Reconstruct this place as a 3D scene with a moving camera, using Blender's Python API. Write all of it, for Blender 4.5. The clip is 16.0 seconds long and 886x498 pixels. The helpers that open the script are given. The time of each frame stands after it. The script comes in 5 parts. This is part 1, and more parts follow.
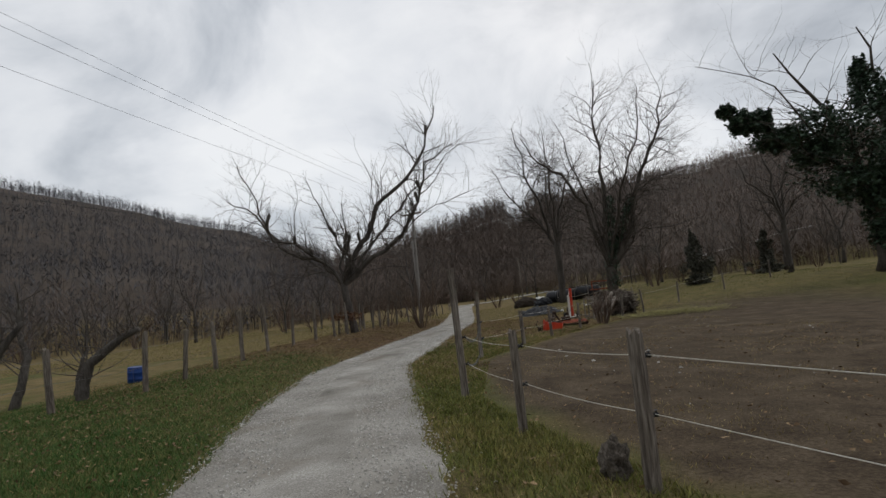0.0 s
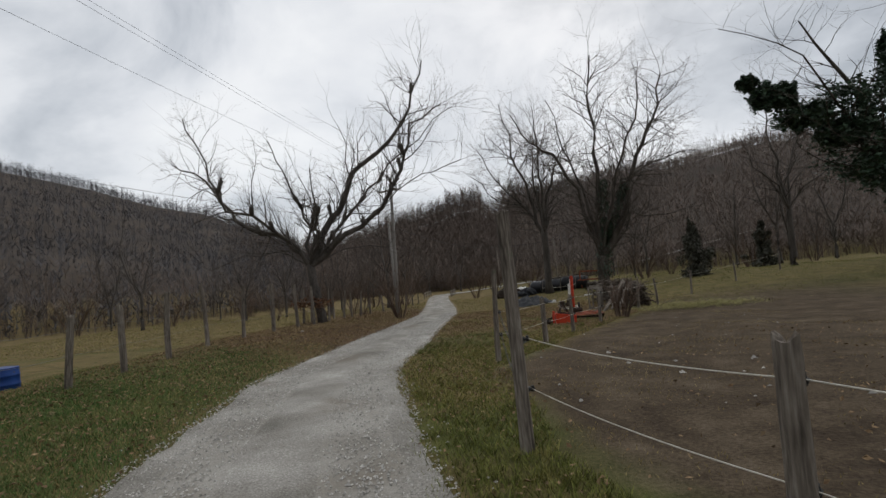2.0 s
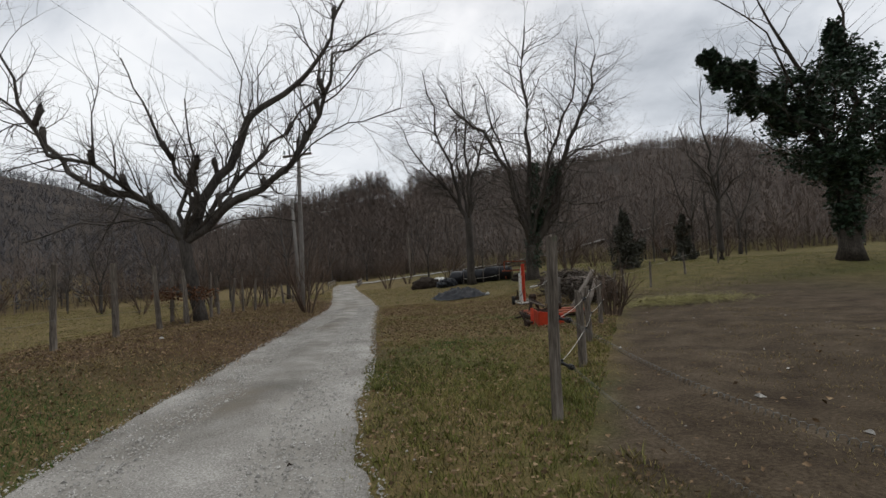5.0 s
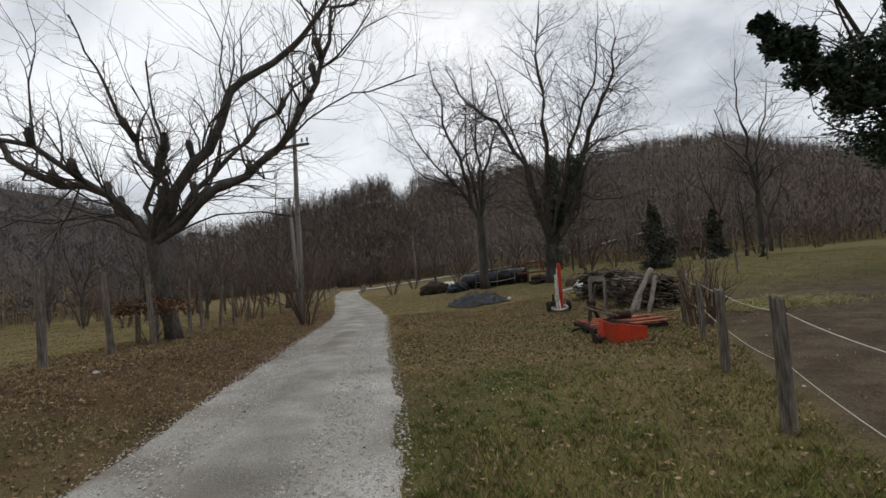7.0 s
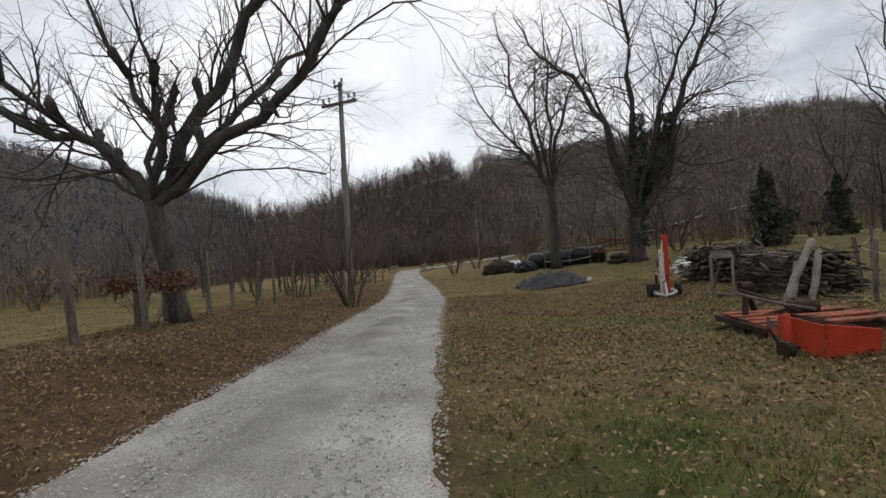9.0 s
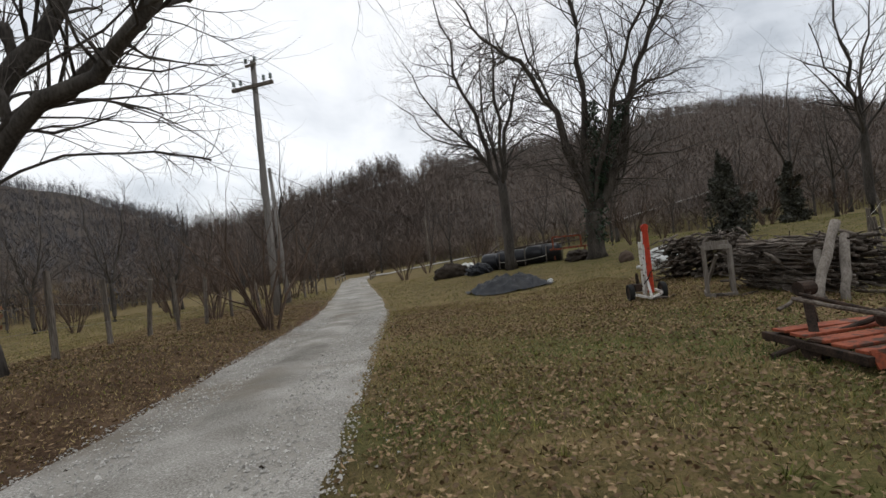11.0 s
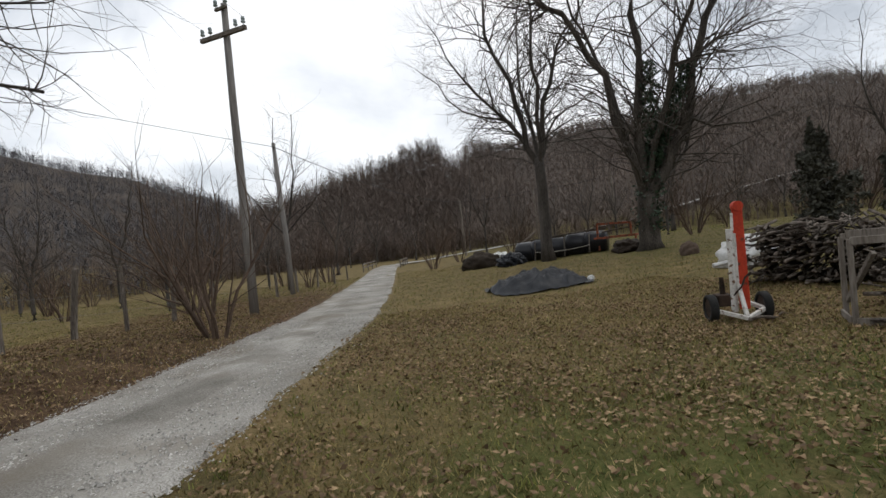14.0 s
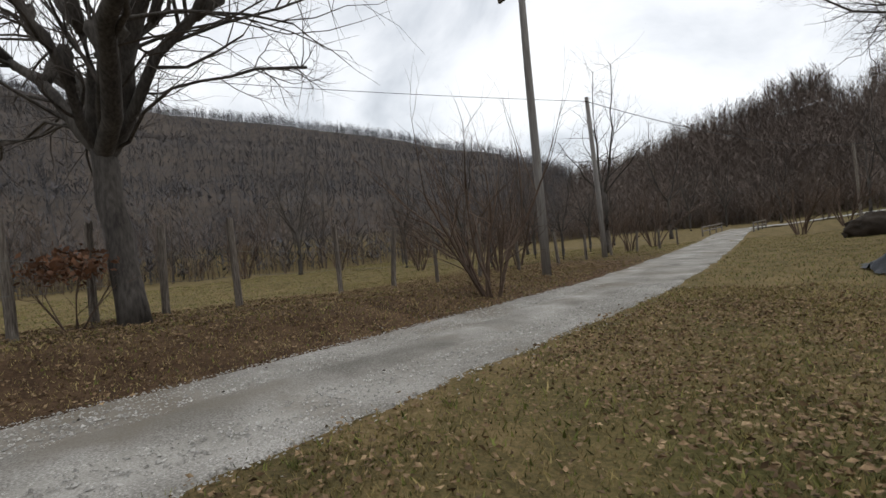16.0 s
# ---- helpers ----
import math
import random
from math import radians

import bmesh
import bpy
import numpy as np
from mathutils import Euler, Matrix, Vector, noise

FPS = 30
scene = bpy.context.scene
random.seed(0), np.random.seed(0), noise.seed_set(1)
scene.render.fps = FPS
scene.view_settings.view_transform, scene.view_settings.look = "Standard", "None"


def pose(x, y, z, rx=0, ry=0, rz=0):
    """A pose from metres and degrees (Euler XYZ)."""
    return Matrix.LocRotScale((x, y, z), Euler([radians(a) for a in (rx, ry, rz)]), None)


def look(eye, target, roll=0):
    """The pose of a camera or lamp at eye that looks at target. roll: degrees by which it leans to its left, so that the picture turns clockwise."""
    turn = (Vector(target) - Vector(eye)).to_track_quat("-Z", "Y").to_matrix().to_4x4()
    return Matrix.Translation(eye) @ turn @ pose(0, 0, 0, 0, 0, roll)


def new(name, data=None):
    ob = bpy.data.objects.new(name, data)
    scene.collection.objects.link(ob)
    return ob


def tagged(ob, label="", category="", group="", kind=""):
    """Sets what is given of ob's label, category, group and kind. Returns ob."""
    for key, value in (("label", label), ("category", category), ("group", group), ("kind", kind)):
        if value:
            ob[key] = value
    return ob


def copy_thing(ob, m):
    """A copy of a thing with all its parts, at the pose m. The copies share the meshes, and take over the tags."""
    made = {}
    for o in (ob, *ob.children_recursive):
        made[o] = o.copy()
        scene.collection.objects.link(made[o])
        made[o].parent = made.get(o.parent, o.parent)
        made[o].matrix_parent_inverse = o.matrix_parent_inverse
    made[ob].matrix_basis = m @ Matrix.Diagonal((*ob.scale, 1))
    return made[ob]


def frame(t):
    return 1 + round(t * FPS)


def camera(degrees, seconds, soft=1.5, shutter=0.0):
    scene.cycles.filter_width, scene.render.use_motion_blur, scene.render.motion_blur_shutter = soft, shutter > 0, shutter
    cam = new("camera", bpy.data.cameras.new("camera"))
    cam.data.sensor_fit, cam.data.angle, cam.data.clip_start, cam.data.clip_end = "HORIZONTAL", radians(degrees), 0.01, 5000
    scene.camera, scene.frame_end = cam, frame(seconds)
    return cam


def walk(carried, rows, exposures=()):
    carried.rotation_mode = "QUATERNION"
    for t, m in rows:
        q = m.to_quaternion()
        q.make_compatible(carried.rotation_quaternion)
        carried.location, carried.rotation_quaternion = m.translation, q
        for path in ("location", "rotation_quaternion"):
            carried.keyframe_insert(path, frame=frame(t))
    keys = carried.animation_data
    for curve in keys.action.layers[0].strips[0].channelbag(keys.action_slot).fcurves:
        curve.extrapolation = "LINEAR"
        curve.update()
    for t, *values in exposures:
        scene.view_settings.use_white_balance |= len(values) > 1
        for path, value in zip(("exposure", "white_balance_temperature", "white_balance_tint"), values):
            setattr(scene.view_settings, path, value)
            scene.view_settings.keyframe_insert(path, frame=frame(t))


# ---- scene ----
cam = camera(84.6, 16.0)
PATH = [
    (0, (-0.16, -0.67, 1.479), (-0.162, 1.323, 1.642), -5.7),
    (0.5, (-0.412, 0.18, 1.432), (-0.547, 2.175, 1.501), -5.9),
    (1, (-0.634, 1.089, 1.405), (-0.513, 3.08, 1.554), -6.5),
    (1.5, (-0.785, 2.104, 1.313), (-0.858, 4.096, 1.476), -5.9),
    (2, (-0.858, 3.105, 1.261), (-0.747, 5.099, 1.375), -4.5),
    (2.5, (-1.028, 3.993, 1.162), (-1.001, 5.99, 1.26), -2.3),
    (3, (-1.142, 4.895, 1.182), (-1.085, 6.894, 1.195), -6.6),
    (3.5, (-1.277, 5.713, 1.11), (-1.114, 7.705, 1.177), -1.8),
    (3.7, (-1.33, 6.04, 1.105), (-1.017, 8.013, 1.208), -3.4),
    (5.8, (-1.676, 9.475, 1.137), (-1.155, 11.406, 1.162), -3.1),
    (6, (-1.656, 9.793, 1.122), (-1.171, 11.733, 1.164), -3.8),
    (6.5, (-1.759, 10.515, 1.089), (-1.159, 12.422, 1.168), -2.9),
    (7, (-1.541, 11.311, 1.037), (-1.036, 13.245, 1.105), -4.2),
    (7.5, (-1.308, 12.285, 0.955), (-0.898, 14.241, 1.006), -6.1),
    (8, (-1.05, 13.113, 0.924), (-0.83, 15.1, 0.876), -4.4),
    (8.5, (-1.044, 13.886, 0.85), (-0.705, 15.857, 0.846), -3.1),
    (9, (-0.89, 14.599, 0.795), (-0.643, 16.584, 0.801), -3.9),
    (9.5, (-0.977, 15.253, 0.715), (-0.5, 17.193, 0.803), -2.8),
    (9.7, (-0.783, 15.535, 0.759), (-0.387, 17.495, 0.767), -4.9),
    (11.8, (0.087, 18.244, 0.676), (0.55, 20.189, 0.695), -7.1),
    (12, (0.223, 18.487, 0.636), (0.655, 20.439, 0.685), -5.9),
    (12.5, (0.452, 19.053, 0.57), (1.116, 20.937, 0.664), -3.5),
    (13, (0.652, 19.553, 0.599), (1.31, 21.442, 0.604), -6.2),
    (13.5, (1.019, 20.072, 0.585), (1.631, 21.977, 0.589), -3.7),
    (14, (1.578, 20.559, 0.652), (1.836, 22.542, 0.623), -5.6),
    (14.5, (1.868, 21.257, 0.532), (2.377, 23.19, 0.597), -4.3),
    (14.8, (2.279, 21.483, 0.58), (2.267, 23.483, 0.54), -6.9),
    (15, (2.5, 21.673, 0.56), (1.986, 23.605, 0.507), -5.7),
    (15.5, (2.487, 21.85, 0.5), (1.601, 23.643, 0.451), -5.15),
    (16, (2.61, 22.11, 0.45), (1.567, 23.814, 0.402), -5.4),
]
walk(cam, [(t, look(eye, target, roll)) for t, eye, target, roll in PATH],
     exposures=[(0, 0.05), (3.5, 0.14), (7, 0.25), (9, 0.37), (12.5, 0.43), (14, 0.47), (16, 0.42)])
# ---- end path ----

# ---- world and sun ----
world = bpy.data.worlds.new("overcast_sky")
scene.world = world
world.use_nodes = True
wt = world.node_tree
wt.nodes.clear()


def wnode(kind, **props):
    n = wt.nodes.new(kind)
    for k, v in props.items():
        if k == "blend_type":
            n.blend_type = v
        elif k == "operation":
            n.operation = v
        elif k == "data_type":
            n.data_type = v
    return n


w_out = wnode("ShaderNodeOutputWorld")
w_bg = wnode("ShaderNodeBackground")
w_sky = wnode("ShaderNodeTexSky")
w_sky.sky_type, w_sky.sun_disc = "NISHITA", False
w_sky.sun_elevation, w_sky.sun_rotation = radians(38), radians(20)
w_co = wnode("ShaderNodeTexCoord")
w_map = wnode("ShaderNodeMapping")
w_map.inputs["Scale"].default_value = (1.0, 1.0, 1.5)
w_n1 = wnode("ShaderNodeTexNoise")
w_n1.inputs["Scale"].default_value, w_n1.inputs["Detail"].default_value = 2.1, 8.0
w_n1.inputs["Roughness"].default_value, w_n1.inputs["Distortion"].default_value = 0.55, 0.4
w_ramp = wnode("ShaderNodeValToRGB")
for pos, c in ((0.33, (0.42, 0.45, 0.49)), (0.43, (0.62, 0.65, 0.69)), (0.52, (0.82, 0.84, 0.87)), (0.64, (0.96, 0.97, 0.98))):
    e = w_ramp.color_ramp.elements.new(pos)
    e.color = (*c, 1)
w_ramp.color_ramp.elements.remove(w_ramp.color_ramp.elements[0])
w_ramp.color_ramp.elements.remove(w_ramp.color_ramp.elements[-1])
w_gain = wnode("ShaderNodeMix", data_type="RGBA", blend_type="MULTIPLY")
w_gain.inputs["Factor"].default_value = 1.0
w_gain.inputs["B"].default_value = (9.0, 9.0, 9.0, 1)
w_mix = wnode("ShaderNodeMix", data_type="RGBA")
w_mix.inputs["Factor"].default_value = 0.9
w_bg.inputs["Strength"].default_value = 0.1
wt.links.new(w_co.outputs["Generated"], w_map.inputs["Vector"])
wt.links.new(w_map.outputs["Vector"], w_n1.inputs["Vector"])
wt.links.new(w_n1.outputs["Fac"], w_ramp.inputs["Fac"])
wt.links.new(w_ramp.outputs["Color"], w_gain.inputs["A"])
wt.links.new(w_sky.outputs["Color"], w_mix.inputs["A"])
wt.links.new(w_gain.outputs["Result"], w_mix.inputs["B"])
wt.links.new(w_mix.outputs["Result"], w_bg.inputs["Color"])
wt.links.new(w_bg.outputs["Background"], w_out.inputs["Surface"])

sun = new("sun", bpy.data.lights.new("sun", "SUN"))
sun.data.energy, sun.data.angle, sun.data.color = 0.5, radians(40), (1.0, 0.96, 0.9)
sun.matrix_world = look((20, 40, 60), (0, 20, 0))

# ---- materials ----


def material(name, colors, scale=4.0, fine=40.0, rough=0.9, bump=0.3, metal=0.0, stretch=(1, 1, 1), dist=0.02, spots=None, per_piece=0.0):
    """Two scales of noise run through a ramp of colours, with relief; spots: (colour, low, high, scale) for patches; per_piece: how far pieces differ."""
    m = bpy.data.materials.new(name)
    m.use_nodes = True
    t = m.node_tree
    b = t.nodes["Principled BSDF"]
    b.inputs["Roughness"].default_value, b.inputs["Metallic"].default_value = rough, metal
    b.inputs["Specular IOR Level"].default_value = 0.25
    co = t.nodes.new("ShaderNodeTexCoord")
    mp = t.nodes.new("ShaderNodeMapping")
    mp.inputs["Scale"].default_value = stretch
    t.links.new(co.outputs["Object"], mp.inputs["Vector"])
    big, small = t.nodes.new("ShaderNodeTexNoise"), t.nodes.new("ShaderNodeTexNoise")
    big.inputs["Scale"].default_value, big.inputs["Detail"].default_value = scale, 5
    small.inputs["Scale"].default_value, small.inputs["Detail"].default_value = fine, 6
    for n in (big, small):
        t.links.new(mp.outputs["Vector"], n.inputs["Vector"])
    add = t.nodes.new("ShaderNodeMath")
    add.operation = "ADD"
    half = t.nodes.new("ShaderNodeMath")
    half.operation = "MULTIPLY"
    half.inputs[1].default_value = 0.5
    t.links.new(big.outputs["Fac"], add.inputs[0])
    t.links.new(small.outputs["Fac"], add.inputs[1])
    t.links.new(add.outputs[0], half.inputs[0])
    ramp = t.nodes.new("ShaderNodeValToRGB")
    els = ramp.color_ramp.elements
    lo, hi = 0.36, 0.64
    while len(els) < len(colors):
        els.new(0.5)
    for i, c in enumerate(colors):
        els[i].position = lo + (hi - lo) * i / max(1, len(colors) - 1)
        els[i].color = (*c, 1)
    t.links.new(half.outputs[0], ramp.inputs["Fac"])
    col = ramp.outputs["Color"]
    if spots:
        c, a, z, s = spots
        n = t.nodes.new("ShaderNodeTexNoise")
        n.inputs["Scale"].default_value, n.inputs["Detail"].default_value = s, 6
        t.links.new(co.outputs["Object"], n.inputs["Vector"])
        rng = t.nodes.new("ShaderNodeMapRange")
        rng.inputs["From Min"].default_value, rng.inputs["From Max"].default_value = a, z
        t.links.new(n.outputs["Fac"], rng.inputs["Value"])
        mix = t.nodes.new("ShaderNodeMix")
        mix.data_type = "RGBA"
        t.links.new(rng.outputs["Result"], mix.inputs["Factor"])
        t.links.new(col, mix.inputs["A"])
        mix.inputs["B"].default_value = (*c, 1)
        col = mix.outputs["Result"]
    if per_piece:
        geo = t.nodes.new("ShaderNodeNewGeometry")
        rng = t.nodes.new("ShaderNodeMapRange")
        rng.inputs["To Min"].default_value, rng.inputs["To Max"].default_value = 1 - per_piece, 1 + per_piece
        t.links.new(geo.outputs["Random Per Island"], rng.inputs["Value"])
        mix = t.nodes.new("ShaderNodeMix")
        mix.data_type, mix.blend_type = "RGBA", "MULTIPLY"
        mix.inputs["Factor"].default_value = 1.0
        t.links.new(col, mix.inputs["A"])
        t.links.new(rng.outputs["Result"], mix.inputs["B"])
        col = mix.outputs["Result"]
    t.links.new(col, b.inputs["Base Color"])
    if bump:
        bp = t.nodes.new("ShaderNodeBump")
        bp.inputs["Strength"].default_value, bp.inputs["Distance"].default_value = bump, dist
        t.links.new(half.outputs[0], bp.inputs["Height"])
        t.links.new(bp.outputs["Normal"], b.inputs["Normal"])
    return m


M_BARK = material("bark_dark", [(0.035, 0.031, 0.028), (0.075, 0.066, 0.058), (0.12, 0.108, 0.095)], 3, 26, 0.95, 0.6, stretch=(1, 1, 0.25), dist=0.03)
M_TWIG = material("twig_bark", [(0.065, 0.056, 0.05), (0.13, 0.112, 0.098)], 2, 20, 0.95, 0.2)
M_BARK_IVY = material("bark_mossy", [(0.026, 0.023, 0.019), (0.06, 0.051, 0.042), (0.105, 0.09, 0.076)], 3, 22, 0.95, 0.6, stretch=(1, 1, 0.3), dist=0.03)
M_BRUSH = material("brush_stems", [(0.08, 0.056, 0.042), (0.16, 0.115, 0.085)], 1, 12, 0.95, 0.0, per_piece=0.35)
M_FOREST = material("bare_forest_stems", [(0.13, 0.103, 0.088), (0.19, 0.15, 0.126)], 0.03, 2, 0.95, 0.0, per_piece=0.1)
# bare stems of the far left hill, with distance haze painted in as grey-blue
M_FORESTHAZE = material("haze_tinted_forest_stems", [(0.074, 0.073, 0.079), (0.115, 0.112, 0.117)], 0.03, 2, 0.95, 0.0, per_piece=0.08)
M_IVY = material("ivy_leaf", [(0.02, 0.038, 0.024), (0.05, 0.082, 0.048)], 2, 20, 0.45, 0.0, per_piece=0.5)
M_CONIFER = material("evergreen_leaf", [(0.05, 0.05, 0.04), (0.088, 0.088, 0.068)], 2, 20, 0.7, 0.0, per_piece=0.5)
M_POST = material("weathered_post_wood", [(0.05, 0.041, 0.033), (0.15, 0.127, 0.105), (0.27, 0.24, 0.205)], 7, 60, 0.92, 1.0, stretch=(1, 1, 0.1), dist=0.03, spots=((0.10, 0.11, 0.07), 0.62, 0.75, 5))
M_POLE = material("grey_pole_wood", [(0.14, 0.13, 0.12), (0.23, 0.215, 0.2), (0.31, 0.295, 0.275)], 3, 30, 0.9, 0.4, stretch=(1, 1, 0.06))
M_GREYWOOD = material("grey_sawn_wood", [(0.10, 0.085, 0.07), (0.19, 0.165, 0.14), (0.27, 0.245, 0.215)], 4, 36, 0.92, 0.5, stretch=(1, 1, 0.15), per_piece=0.15)
M_STICK = material("stacked_branch_bark", [(0.05, 0.038, 0.03), (0.13, 0.105, 0.085), (0.24, 0.21, 0.18)], 3, 30, 0.95, 0.4, per_piece=0.45)
M_RED = material("orange_red_paint", [(0.36, 0.035, 0.016), (0.50, 0.05, 0.02), (0.56, 0.07, 0.03)], 4, 30, 0.5, 0.1, spots=((0.12, 0.05, 0.03), 0.62, 0.7, 9))
M_WHITE = material("chipped_white_paint", [(0.42, 0.40, 0.36), (0.62, 0.6, 0.56), (0.72, 0.7, 0.66)], 5, 40, 0.6, 0.2, spots=((0.16, 0.09, 0.05), 0.58, 0.66, 14))
M_IRON = material("rusty_dark_iron", [(0.015, 0.012, 0.01), (0.045, 0.03, 0.022), (0.08, 0.05, 0.035)], 8, 60, 0.8, 0.3, metal=0.3)
M_RUBBER = material("worn_rubber", [(0.012, 0.012, 0.012), (0.03, 0.03, 0.028)], 6, 60, 0.85, 0.3)
M_TARP = material("dark_tarpaulin", [(0.008, 0.009, 0.012), (0.02, 0.023, 0.028)], 2, 16, 0.5, 0.4)
M_BLACKWRAP = material("black_plastic_wrap", [(0.010, 0.010, 0.012), (0.022, 0.023, 0.027)], 2, 14, 0.28, 0.4)
M_BLUE = material("blue_plastic", [(0.010, 0.04, 0.17), (0.016, 0.06, 0.24)], 4, 30, 0.45, 0.1, spots=((0.05, 0.05, 0.05), 0.66, 0.75, 7))
M_WIRE = material("pale_fence_cord", [(0.45, 0.43, 0.38), (0.6, 0.57, 0.5)], 20, 90, 0.7, 0.0)
M_CABLE = material("dark_cable", [(0.02, 0.02, 0.02), (0.05, 0.05, 0.05)], 5, 40, 0.6, 0.0)
M_INSUL = material("black_plastic_insulator", [(0.008, 0.008, 0.008), (0.02, 0.02, 0.02)], 9, 60, 0.5, 0.1)
M_GLASSY = material("pale_glass_insulator", [(0.25, 0.3, 0.3), (0.4, 0.45, 0.45)], 9, 60, 0.15, 0.0)
M_STEEL = material("galvanised_spring_steel", [(0.12, 0.12, 0.115), (0.2, 0.2, 0.19)], 9, 60, 0.5, 0.0, metal=0.8)
M_PLASTICWHITE = material("white_plastic_sheet", [(0.5, 0.5, 0.48), (0.68, 0.68, 0.66)], 4, 20, 0.5, 0.2)
M_HAY = material("old_hay", [(0.17, 0.15, 0.06), (0.28, 0.26, 0.10)], 3, 30, 0.95, 0.3, per_piece=0.4)
M_LEAF = material("dry_leaf", [(0.1, 0.06, 0.033), (0.18, 0.118, 0.064), (0.32, 0.23, 0.132)], 6, 30, 0.85, 0.0, per_piece=0.5)
M_LEAFRED = material("russet_leaf", [(0.09, 0.045, 0.025), (0.15, 0.07, 0.035)], 6, 30, 0.85, 0.0, per_piece=0.4)
M_BLADE = material("grass_blade", [(0.072, 0.09, 0.018), (0.14, 0.15, 0.036), (0.24, 0.2, 0.072)], 0.35, 7, 0.8, 0.0, per_piece=0.65)
M_BLADEGREEN = material("fresh_grass_blade", [(0.036, 0.085, 0.018), (0.07, 0.128, 0.032), (0.125, 0.15, 0.05)], 0.35, 7, 0.8, 0.0, per_piece=0.4)
M_FADED = material("faded_orange_paint", [(0.16, 0.05, 0.028), (0.30, 0.075, 0.035), (0.36, 0.11, 0.06)], 5, 30, 0.75, 0.2, spots=((0.09, 0.05, 0.035), 0.5, 0.6, 7))
M_BLADEDRY = material("dry_grass_blade", [(0.13, 0.10, 0.038), (0.235, 0.183, 0.075), (0.36, 0.29, 0.14)], 0.5, 9, 0.85, 0.0, per_piece=0.6)
M_STONE = material("pale_limestone_gravel", [(0.26, 0.245, 0.22), (0.38, 0.365, 0.335), (0.5, 0.48, 0.45)], 6, 50, 0.9, 0.3, per_piece=0.38)
M_SOIL = material("dark_compost", [(0.02, 0.015, 0.011), (0.05, 0.038, 0.028)], 3, 30, 0.95, 0.8, dist=0.06)
M_STUMP = material("mossy_stump_wood", [(0.03, 0.026, 0.02), (0.09, 0.075, 0.06), (0.17, 0.15, 0.125)], 7, 50, 0.95, 0.8, dist=0.03)

# ---- the lie of the land ----
ROAD = [(-40, 2.0, 1.25), (-12, -0.2, 1.3), (0, -1.55, 1.35), (4, -1.62, 1.3), (8, -2.32, 1.38), (12.5, -2.68, 1.32), (17, -2.02, 1.33), (22, -1.4, 1.3), (27, -0.79, 1.31), (32, -0.05, 1.3),
        (38, 0.45, 1.32), (48, 0.9, 1.35), (60, 1.3, 1.4), (74, 1.9, 1.45), (84, 3.2, 1.5)]
FLOOR = ([-60, 0, 7, 20, 27, 36, 60, 120], [1.5, 0.0, -0.28, -0.62, -0.88, -1.12, -1.6, -1.7])
# ridges round the valley: bearing from the point HUB, distance of the foot, distance of the crest, crest height
HUB = (0.0, 10.0)
RIDGE = [(-180, 90, 260, 45), (-110, 60, 260, 86), (-70, 50, 290, 88), (-57, 52, 300, 80), (-46, 54, 300, 76), (-40, 55, 300, 68), (-35, 56, 300, 64), (-28, 60, 300, 54), (-20, 64, 260, 36), (-14, 80, 190, 16),
         (-9, 88, 150, 13.5), (-4, 90, 142, 16), (1, 90, 140, 18.5), (5, 92, 138, 21.5), (7.6, 92, 138, 22), (9.6, 92, 140, 16.5), (11.5, 84, 190, 32), (15.5, 72, 220, 35), (23, 66, 220, 40), (32, 62, 220, 42),
         (39, 60, 220, 43.5), (45, 60, 220, 41), (50, 62, 220, 35), (55, 64, 220, 29), (60, 70, 220, 22), (80, 80, 240, 26), (130, 90, 260, 40), (180, 90, 260, 45)]
RB, RF, RC, RH = (np.array(v, float) for v in zip(*RIDGE))
RY, RX, RW = (np.array(v, float) for v in zip(*ROAD))


def ease(v):
    v = np.clip(v, 0, 1)
    return v * v * (3 - 2 * v)


def land(x, y):
    """Height of the ground: valley floor, bank beside the road, slope to the right and the wooded ridges."""
    x, y = np.asarray(x, float), np.asarray(y, float)
    z = np.interp(y, *FLOOR)
    left = np.interp(y, RY, RX) - np.interp(y, RY, RW) - x
    bank = np.interp(y, [0, 10, 20, 28, 35, 45, 60], [0.05, 0.15, 0.42, 0.42, 0.16, 0.12, 0.0])
    z = z + bank * ease(left / 1.8) * (1 - ease((left - 3.6) / 4.0))
    z = z + 0.075 * np.clip(x - 6.5, 0, 16) * ease((y - 19) / 12) + 0.02 * np.clip(x - 22, 0, 40)
    bx, by = x - HUB[0], y - HUB[1]
    r, a = np.hypot(bx, by), np.degrees(np.arctan2(bx, by))
    f, c, h = np.interp(a, RB, RF), np.interp(a, RB, RC), np.interp(a, RB, RH)
    k = np.clip((r - f) / (c - f), 0, 1)
    hill = h * (0.75 * k + 0.25 * ease(k)) * ease(k * 6) - 0.10 * np.clip(r - c, 0, 500)
    lump = np.sin(x * 0.061 + 1.3) * np.cos(y * 0.047) * 1.6 + np.sin(x * 0.13) * np.sin(y * 0.11 + 2) * 0.8
    small = 0.025 * np.sin(x * 1.7 + 0.6 * y) * np.cos(y * 1.3) + 0.015 * np.sin(x * 3.9 - y * 2.7)
    on_road = 1 - ease((np.abs(x - np.interp(y, RY, RX)) - np.interp(y, RY, RW)) / 0.8)
    return z + hill + lump * ease(k * 4) * (k < 1) + small * (1 - 0.8 * on_road)


def ground(x, y):
    return float(land(x, y))


